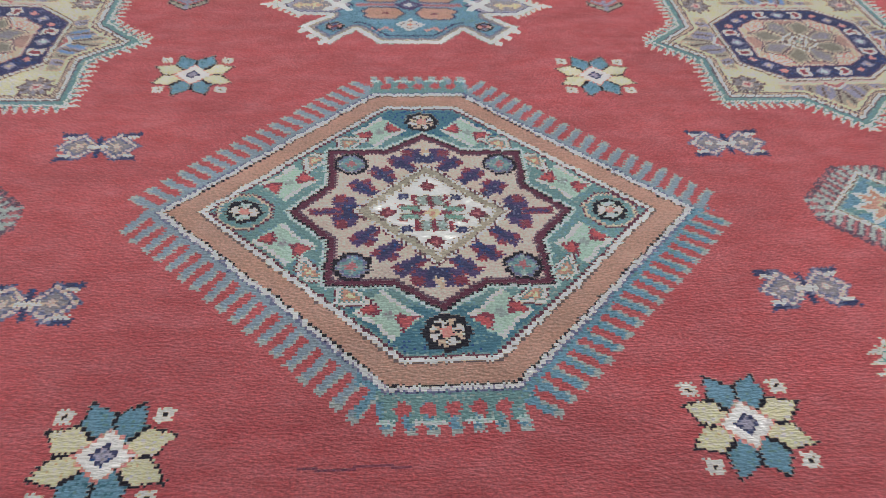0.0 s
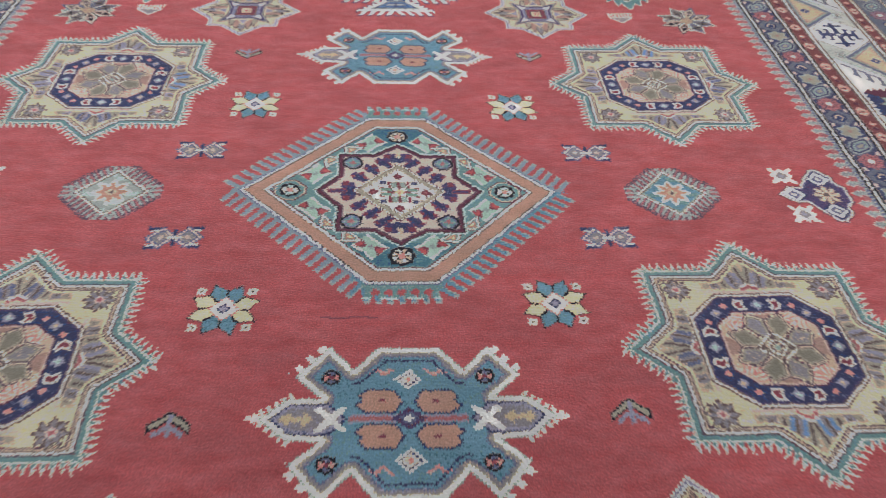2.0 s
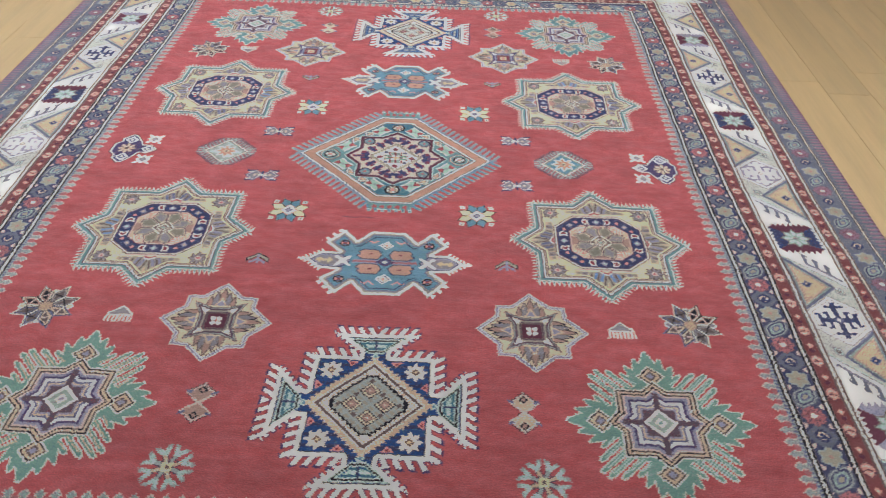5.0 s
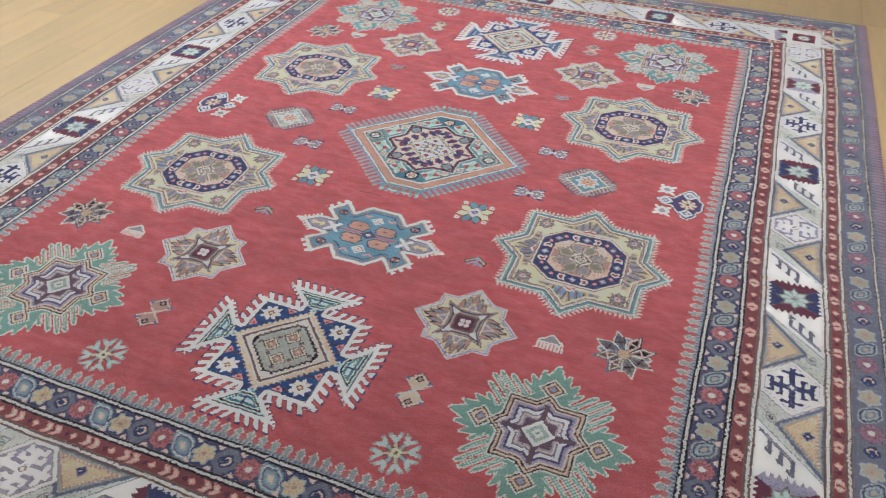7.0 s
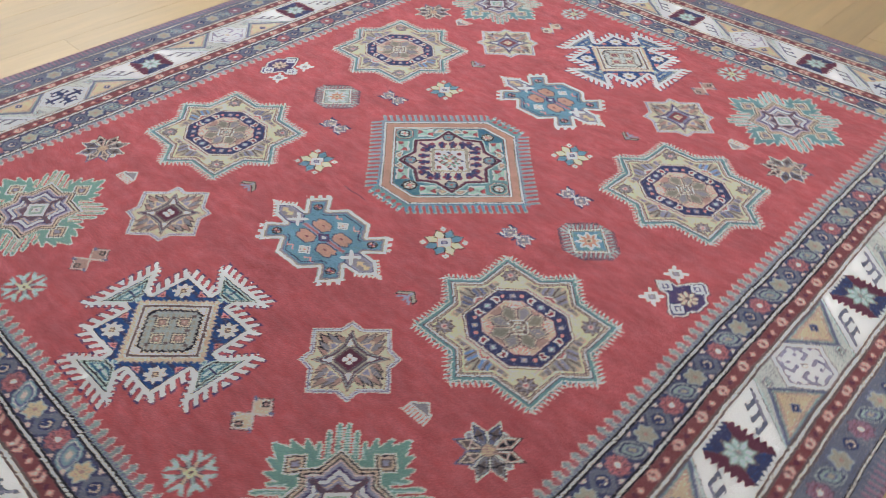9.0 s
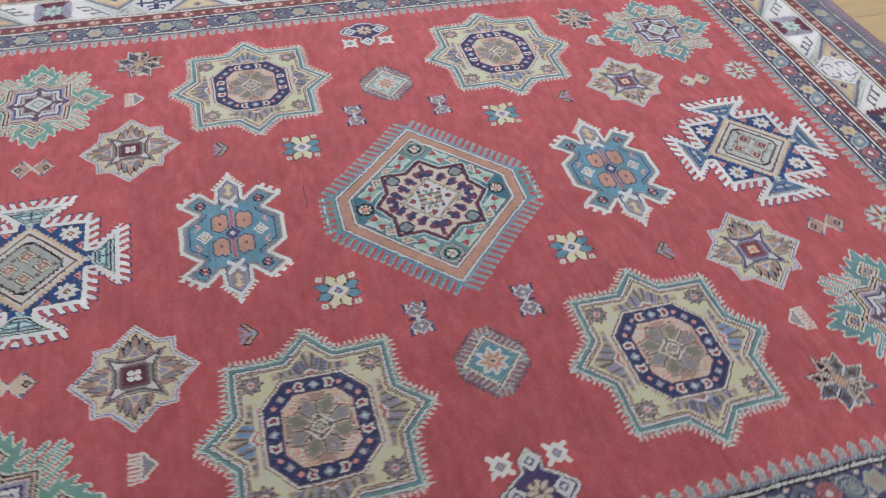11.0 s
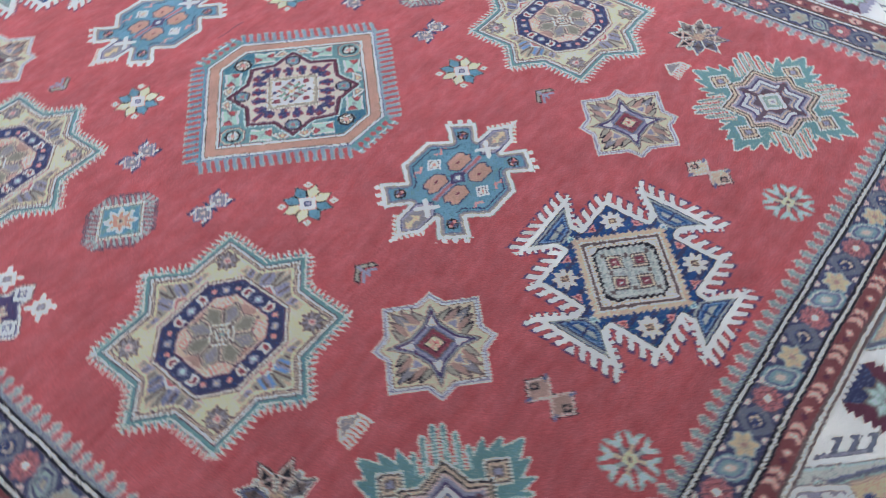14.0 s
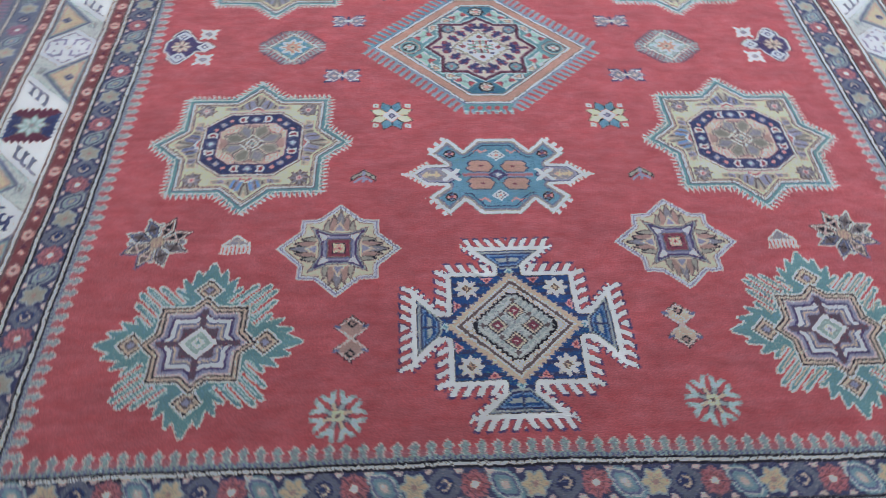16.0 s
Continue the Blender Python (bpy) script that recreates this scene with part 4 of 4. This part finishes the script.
outer_guard = strip("flower_guard", 0.408, 0.496, "ash", "slate-grey stripe of small flowers")
for d0, d1, nm in ((0.116, 0.154, "chevron_stripe"), (0.360, 0.390, "chevron_stripe")):
    own = strip(nm, d0, d1, "umber", "dark red stripe of pink chevrons")
    mid, half = (d0 + d1) / 2, (d1 - d0) / 2
    c = abs(BD - mid)
    s = (AL * np.where(EW, np.sign(WX - CX), -np.sign(WY - CY)) + 0.06) % 0.118
    for at in (0.020, 0.046):
        chev = abs(s - at + np.where(EW & (at < 0.03), -0.75, 0.75) * c)
        fill((c < 0.90 * half) & (chev < 0.0120), "plum", own)
        fill((c < 0.82 * half) & (chev < 0.0088), "peach", own)
        fill((c < 0.60 * half) & (chev < 0.0028), "blush", own)
    fill((c + abs(s - 0.072) < 0.0100), "plum", own)
    fill((c + abs(s - 0.092) < 0.0110), "peach", own)
    fill((c + abs(s - 0.092) < 0.0050), "blush", own)
main = strip("main_border", 0.175, 0.338, "steel", "broad pale border of blossoms and hooked hexagons")
comb_edge = strip("outer_comb", 0.508, 9.0, "ash", "grey comb edge on dull mauve")
fo = (AL / 0.021) % 1
fill((BD > 0.524) & (fo < 0.42), "heather", comb_edge)
fill((BD > 0.514) & (fo > 0.42) & (fo < 0.56), "grey", comb_edge)
selvedge = woven("selvedge", None, "overcast wool edge")
fill(BD > 0.556, "mauve", selvedge)
fill((BD > 0.556) & (fo < 0.55), "heather", selvedge)

SIDES = (("E", -90), ("W", 90), ("N", 0), ("S", 180))


def on_border(side, s, d):
    if side in "EW":
        return (CX + (HX + d) * (1 if side == "E" else -1), s)
    return (s, CY + (HY + d * NS) * (1 if side == "N" else -1))


def guard_flower(side, turn, s, d, kind, own0):
    x, y = on_border(side, s, d)
    m = Motif(x, y, 0.050, turn)
    u, v, a, b = m.u, m.v, m.a, m.b
    if kind == 0:
        o = woven("yellow_flower", own0)
        ang, rr = np.arctan2(v, u), np.hypot(u, v)
        m.put(rr < 0.037 * (0.88 + 0.12 * np.cos(6 * ang)), "navy" if d < 0.3 else "slate", o)
        m.put(rr < 0.033 * (0.88 + 0.12 * np.cos(6 * ang)), "stone", o)
        m.put(rr < 0.029 * (0.82 + 0.18 * np.cos(6 * ang)), "ochre" if side in "NS" and d < 0.3 else "khaki", o)
        m.put((rr < 0.016) & (abs(np.sin(4 * ang)) > 0.9), "khaki", o)
        m.put(rr < 0.006, "clay", o)
    elif kind == 1:
        o = woven("blue_hook", own0)
        e = np.maximum(np.maximum(a, b), (a + b) / 1.3)
        m.put(np.maximum(np.maximum(a, b * 0.95), (a + b) / 1.3) < 0.035, "ash", o)
        m.put((e < 0.020) & (e > 0.013), "navy", o)
        m.put((e < 0.013), "tan", o)
        m.put((e < 0.008) | (e < 0.02) & (abs(u - 0.008) < 0.003), "navy", o)
    elif kind == 2:
        o = woven("red_flower", own0)
        ang, rr = np.arctan2(v, u), np.hypot(u, v)
        lobes = 0.9 + 0.1 * np.cos(8 * ang)
        m.put(rr < 0.036 * lobes, "mauve", o)
        m.put((rr < 0.034 * lobes) & (abs(np.sin(4 * ang)) > 0.22), "rose" if d < 0.3 else "heather", o)
        m.put((rr < 0.024 * lobes) & (rr > 0.014) & (abs(np.sin(4 * ang)) > 0.85), "umber", o)
        m.put(rr < 0.008, "ivory", o)
    else:
        o = woven("teal_box", own0)
        sk = u + 0.45 * v
        e = np.maximum(abs(sk) * 1.12, b)
        tones = ("smoke", "steel", "slate", "smoke", "stone", "blush") if side in "NS" and d < 0.3 else ("ash", "stone", "ink", "sage", "slate", "khaki")
        for t, dye in zip((0.036, 0.031, 0.027, 0.021, 0.013, 0.008), tones):
            m.put((e < t) & (abs(sk) + b < 1.5 * t), dye, o)


def small_corners(side, turn, s, d, own0):
    x, y = on_border(side, s, d)
    m = Motif(x, y, 0.05, turn)
    m.put((m.a < 0.012) & (m.b > 0.026) & (m.b < 0.036) & (m.a < 0.55 * (m.b - 0.018)), "blush", own0)


def blossom(side, turn, s, d, dyes):
    x, y = on_border(side, s, d)
    m = Motif(x, y, 0.40, turn, -1 if side in "WN" else 1)      # the panels of two sides lean the other way
    u, v, a, b = m.u, m.v, m.a, m.b
    inb = b < 0.0815
    sk = u - 0.95 * v                           # the leaning ground
    for sg in (-1, 1):                          # tan triangles beside the panel
        o2 = woven("tan_triangle", main)
        uu, vv = u * sg, v * sg
        e = depth(uu, vv, [(0.100, -0.084), (0.345, -0.084), (0.246, 0.034)])
        m.put(inb & (e > -0.004), "slate", o2)
        m.bands(np.where(inb, e, -1), o2, (0.000, "ash"), (0.006, "sage"), (0.010, "khaki"), (0.014, "tan"), (0.018, "ochre"))
        m.put((e > 0.010) & (e < 0.026) & ((uu / 0.0125) % 1 < 0.45) & (vv < -0.03), "tan", o2)
        m.put((e > 0.010) & (e < 0.020) & (((uu + vv) / 0.0125) % 1 < 0.40), "clay", o2)
        k = abs(uu - 0.232) + abs(vv + 0.046)
        for t, dye in ((0.017, "slate"), (0.012, "navy"), (0.005, "tan")):
            m.put(k < t, dye, o2)
        k = np.maximum(abs(uu - 0.262 - 0.3 * (vv - 0.046)), 1.2 * abs(vv - 0.046))
        for t, dye in ((0.016, "grey"), (0.011, "mint"), (0.007, "brown"), (0.003, "mint")):
            m.put(inb & (k < t), dye, o2)
    o = woven("blossom_panel", main, "white panel with a serrated blossom")
    m.put(inb & (abs(sk) < 0.178), "mint", o)
    m.put(inb & (abs(sk) < 0.172), "grey", o)
    m.put(inb & (abs(sk) < 0.166), "white", o)
    for sg in (-1, 1):                          # latch hooks
        hook = woven("latch_hook", main, "slate latch hook on white")
        uu, vv = u * sg, v * sg
        k = uu - 0.95 * vv
        m.put(inb & (abs(k - 0.143) < 0.008) & (vv > -0.016) & (vv < 0.074), "ash", hook)
        for j in range(3):
            m.put((abs(vv - (-0.010 + 0.028 * j)) < 0.0062) & (k > 0.094) & (k < 0.143), "ash", hook)
            m.put((abs(k - 0.098) < 0.0062) & (vv > -0.012 + 0.028 * j) & (vv < 0.004 + 0.028 * j), "ash", hook)
        m.put(inb & (abs(k - 0.143) < 0.003) & (vv > -0.008) & (vv < 0.064), "lilac", hook)
    fl = woven("blossom", main, "serrated blossom with a pale eight-petalled heart")
    saw = 0.018 * abs((v / 0.0180) % 1 - 0.5) * 2
    saw2 = 0.012 * abs((u / 0.0180) % 1 - 0.5) * 2
    body = (a < 0.066 + saw) & (b < 0.068 + saw2) & (a + b < 0.132)
    m.put(body, dyes[0], fl)
    m.put(body & (a > 0.62 * b + 0.014), dyes[1], fl)
    for grow, dye in ((0.004, "brown"), (0.0, "sage"), (-0.004, "mint")):
        for k in range(8):
            t = math.pi * k / 4
            lng, crs = u * math.cos(t) + v * math.sin(t), abs(-u * math.sin(t) + v * math.cos(t))
            m.put((lng > 0) & (crs < np.clip(np.minimum(0.5 * lng, 0.7 * (0.047 - lng)), 0, 0.011) + grow) & (lng < 0.048 + grow), dye, fl)
    m.put(a + b < 0.009, "grey", fl)


def hexagon(side, turn, s, d, dye):
    x, y = on_border(side, s, d)
    m = Motif(x, y, 0.16, turn)
    u, v, a, b = m.u, m.v, m.a, m.b
    o = woven("hooked_hexagon", main, "white hexagon with hooked bars")
    e = depth(u, v, mirrored([(0, 0.084), (0.038, 0.084), (0.106, 0)]))
    ground, bar = ("white", "navy") if dye == "navy" else ("lilac", "white")
    m.bands(e, o, (0, "grey"), (0.004, "white"), (0.012, "grey"), (0.015, ground))
    hook = woven("hooked_figure", main)
    m.put((e > 0.015) & (a < 0.010) & (b < 0.060), bar, hook)
    m.put((e > 0.015) & (b < 0.009) & (a < 0.076), bar, hook)
    for j in (0.028, 0.052):
        m.put((e > 0.018) & (abs(b - j) < 0.006) & (a < 0.044 - 0.3 * j), bar, hook)
        m.put((e > 0.018) & (abs(a - (0.040 - 0.3 * j)) < 0.005) & (b > j - 0.006) & (b < j + 0.014), bar, hook)
    m.put((e > 0.018) & (abs(a - 0.056) < 0.006) & (b < 0.030), bar, hook)
    m.put((e > 0.018) & (abs(b - 0.027) < 0.005) & (a > 0.050) & (a < 0.070), bar, hook)
    m.put((a + b) < 0.022, bar, hook)
    m.put((a + b) < 0.014, "slate" if dye == "navy" else "grey", hook)
    m.put((a + b) < 0.006, "ivory", hook)


for side, turn in SIDES:
    span = HY + 0.50 if side in "EW" else HX + 0.50
    period, phase = {"E": (0.2546, -1.038), "W": (0.2610, -1.032), "N": (0.2525, 0.236), "S": (0.2525, 0.014)}[side]
    step = period / 4
    k0 = int((-span - phase) / step) - 1
    for k in range(k0, k0 + int(2 * span / step) + 3):
        s = phase + step * k
        kind = (k if side in "ES" else -k) % 4
        if abs(s) < span - 0.44:
            guard_flower(side, turn, s, 0.058, kind, inner_guard)
            small_corners(side, turn, s + step / 2, 0.058, inner_guard)
        if abs(s) < span - 0.06:
            guard_flower(side, turn, s + 0.02, 0.452, kind, outer_guard)
    first, gap, n0, n1 = {"E": (-0.024, 0.780, -2, 3), "W": (-0.020, 0.782, -2, 3), "N": (0.300, 0.66, -2, 2), "S": (-0.370, 0.74, -1, 3)}[side]
    for k in range(n0, n1):
        centre = first + gap * (k + 0.5)
        if abs(centre) < span - 0.20:
            blossom(side, turn, centre, 0.2565, (("navy", "plum"), ("navy", "plum"), ("plum", "lilac"))[abs(2 * k + 1) // 3 + (abs(2 * k + 1) > 2)])
    for k in range(n0, n1):
        centre = first + gap * k
        if abs(centre) < span - 0.26:
            hexagon(side, turn, centre, 0.2565, "slate" if side == "N" and k < 0 else ("slate", "navy")[k % 2])
for sx in (-1, 1):
    for sy in (-1, 1):
        m = Motif(CX + sx * (HX + 0.2565), CY + sy * (HY + 0.2565 * NS), 0.085)
        o = woven("corner_blossom", main, "dark red square blossom on white")
        q = np.maximum(m.a, m.b)
        for s, dye in ((0.080, "white"), (0.056, "wine"), (0.048, "plum")):
            m.put(q < s, dye, o)
        m.eight(0, 0, 0.036, o, "grey", "mint", "wine")

# ---- figures on the field ----
medallion(-0.005, -0.009)
for i, (x, y) in enumerate(((-0.732, -0.491), (0.698, -0.473), (-0.756, 0.454), (0.701, 0.459))):
    big_star(x, y, i)
blue_shield(0.005, -0.615, 0)
blue_shield(-0.014, 0.599, 1)
hooked_cross(0.009, -1.182, 1)
hooked_cross(-0.011, 1.121, -1)
for i, (x, y) in enumerate(((-0.772, -1.211), (0.758, -1.201), (-0.779, 1.143), (0.739, 1.156))):
    sunburst(x, y, i)
for i, (x, y) in enumerate(((-0.459, -0.906), (0.449, -0.894), (-0.468, 0.861), (0.427, 0.870))):
    cream_rose(x, y, i)
for i, (x, y) in enumerate(((-0.344, -0.369), (0.293, -0.355), (-0.368, 0.342), (0.294, 0.341))):
    petal_flower(x, y, i)
for x, y in ((-0.470, 0.143), (-0.477, -0.167), (0.456, 0.143), (0.441, -0.165)):
    butterfly(x, y)
comb_lozenge(-0.642, -0.014, "stone")
comb_lozenge(0.626, -0.016, "blue")
pinwheel(-0.987, -0.022, -1)
pinwheel(0.970, -0.023, 1)
for i, (x, y) in enumerate(((-0.958, -0.874), (0.914, -0.843), (-0.934, 0.842), (0.902, 0.838))):
    leaf_star(x, y, i)
for x, y, up in ((-0.738, -0.897, 1), (0.706, -0.877, 1), (-0.755, 0.856, -1), (0.695, 0.855, -1)):
    roofed_comb(x, y, up)
for i, (x, y) in enumerate(((-0.424, -1.198), (0.408, -1.188), (-0.418, 1.128), (0.383, 1.148))):
    bow(x, y, i)
for x, y in ((-0.442, -1.394), (0.447, -1.390), (-0.440, 1.332), (0.403, 1.352)):
    snowflake(x, y)
for x, y, up in ((-0.393, -0.626, 1), (0.387, -0.613, 1), (-0.424, 0.604, -1), (0.369, 0.606, -1)):
    arrowhead(x, y, up)

# ---- a short wavy line across the red pile, in darker wine ----
thin_line = woven("pile_crease", None, "thin dark line in the red pile")
line_y = -0.387 + 0.004 * np.sin(21 * X) + 0.002 * np.sin(57 * X)
fill((abs(Y - line_y) < 0.0015) & (X > -0.16) & (X < -0.05), "wine", thin_line)

# ---- mixed yarns: some knots take a neighbouring dye ----
MIX = dict(teal=("blue", "sage"), jade=("teal", "sage"), blue=("teal", "petrol"), navy=("slate", "deep"), deep=("navy", "petrol"), petrol=("teal", "deep"), sage=("grey", "mint"), steel=("grey", "sage"), ash=("slate", "grey"), ink=("navy", "ash"), mauve=("plum", "wine"), mint=("sage", "ivory"),
           lilac=("slate", "grey"), slate=("lilac", "navy"), tan=("ivory", "ochre"), grey=("lilac", "tan"), purple=("navy", "plum"), wine=("plum", "red"), cream=("ivory", "ochre"),
           white=("ivory", "white"), ochre=("tan", "orange"), pink=("blush", "tan"), blush=("ivory", "tan"), ivory=("white", "tan"))
drift = grain.rand(NY, NX) + 0.10 * np.sin(23 * Y + 5 * np.sin(3 * X)) + 0.08 * grain.randn(NY)[:, None]
before = colour.copy()
for nm, (one, two) in MIX.items():
    is_it = before == COL[nm]
    colour[is_it & (drift > 0.97)] = COL[one]
    colour[is_it & (drift < 0.01)] = COL[two]

# ---- the knots become pile, part by part ----
rug = tagged(new("rug"), "red hand-knotted wool rug with star medallions on oak boards", "rug")
code = owner * 64 + colour
cut = np.ones((NY, NX), bool)
cut[:, 1:] = code[:, 1:] != code[:, :-1]
row, c0 = np.nonzero(cut)
c1 = np.append(c0[1:], NX)
c1[np.append(row[1:] != row[:-1], True)] = NX
run_owner, run_dye = owner[row, c0], colour[row, c0]
order = np.argsort(run_owner, kind="stable")
bounds = np.searchsorted(run_owner[order], np.arange(len(PARTS) + 1))
made = {}
SHEAR = np.zeros(len(NAMES), np.float32)       # worn dark wool lies lower, pale wool stands proud
for nm, z in (("black", -0.0006), ("brown", -0.0005), ("plum", -0.0003), ("white", 0.0003), ("ivory", 0.0002)):
    SHEAR[COL[nm]] = z
for i, (nm, up, label) in enumerate(PARTS):
    sel = order[bounds[i]:bounds[i + 1]]
    if not len(sel):
        continue
    if nm.startswith("orange"):                 # plain patches: split knot by knot, so that the rows join
        many = c1[sel] - c0[sel]
        first = np.repeat(c0[sel], many) + np.arange(many.sum()) - np.repeat(np.cumsum(many) - many, many)
        rows, lo, hi, tone = np.repeat(row[sel], many), first, first + 1, np.repeat(run_dye[sel], many)
    else:
        rows, lo, hi, tone = row[sel], c0[sel], c1[sel], run_dye[sel]
    n = len(rows)
    x0, x1 = lo * P + X0, hi * P + X0
    y0 = rows * P + Y0
    co = np.zeros((n, 4, 3), np.float32)
    co[:, 0, 0], co[:, 1, 0], co[:, 2, 0], co[:, 3, 0] = x0, x1, x1, x0
    co[:, 0, 1], co[:, 1, 1], co[:, 2, 1], co[:, 3, 1] = y0, y0, y0 + P, y0 + P
    co[:, :, 2] = SHEAR[tone][:, None]
    me = bpy.data.meshes.new(nm)
    me.vertices.add(4 * n)
    me.vertices.foreach_set("co", co.ravel())
    me.loops.add(4 * n)
    me.loops.foreach_set("vertex_index", np.arange(4 * n, dtype=np.int32))
    me.polygons.add(n)
    me.polygons.foreach_set("loop_start", np.arange(0, 4 * n, 4, dtype=np.int32))
    used, slot = np.unique(tone, return_inverse=True)
    for c in used:
        me.materials.append(WOOL[c])
    me.polygons.foreach_set("material_index", slot.astype(np.int32))
    me.update()
    ob = new(nm, me)
    ob.parent = made.get(up, rug)
    made[i] = tagged(ob, label)
part("foundation", box_bm(X0, Y0, -PILE, X0 + NX * P, Y0 + NY * P, -0.0008), WOOL[COL["tan"]], rug, "woven cotton back and edge")

# ---- floor boards ----
BW = 0.1972
rest = bmesh.new()
k, x = 0, -1.89 - 12 * BW
staves = {}
while x < ROOM_X:
    x0, x1 = max(x, -ROOM_X), min(x + BW, ROOM_X) - 0.0012
    y = -ROOM_Y - 0.45 * (k % 4) + {12: 0.135, 30: 0.21}.get(k, 0.05 * (k % 3))
    if y > -ROOM_Y + 0.002:                     # a short end against the wall
        rest.faces.new([rest.verts.new(c) for c in ((x0, -ROOM_Y, -PILE), (x1, -ROOM_Y, -PILE), (x1, y - 0.0012, -PILE), (x0, y - 0.0012, -PILE))])
    while y < ROOM_Y:
        long = (1.48, 1.12, 1.80, 1.30)[(k + int(10 * (y + 9))) % 4]
        y0, y1 = max(y, -ROOM_Y), min(y + long, ROOM_Y) - 0.0012
        under = x0 > -RUG_X + 0.1 and x1 < RUG_X - 0.1 and y0 > -RUG_Y + 0.1 and y1 < RUG_Y - 0.1
        if y1 > y0 + 0.02 and x1 > x0 + 0.02 and not under:
            if x0 < 2.9 and x1 > -3.3 and y1 > -1.6:
                size = (round(x1 - x0, 3), round(y1 - y0, 3))
                if size not in staves:
                    staves[size] = bpy.data.meshes.new("board")
                    bm = box_bm(0, 0, -0.014, size[0], size[1], 0, 0.0012)
                    bm.to_mesh(staves[size])
                    bm.free()
                    staves[size].materials.append(OAK)
                ob = new("board", staves[size])
                ob.location = (x0, y0, -PILE)
                ob.parent = floor
            else:
                rest.faces.new([rest.verts.new(c) for c in ((x0, y0, -PILE), (x1, y0, -PILE), (x1, y1, -PILE), (x0, y1, -PILE))])
        y += long
    x, k = x + BW, k + 1
tagged(part("boards", rest, OAK_FAR, floor, "further oak boards"), kind="stuff")
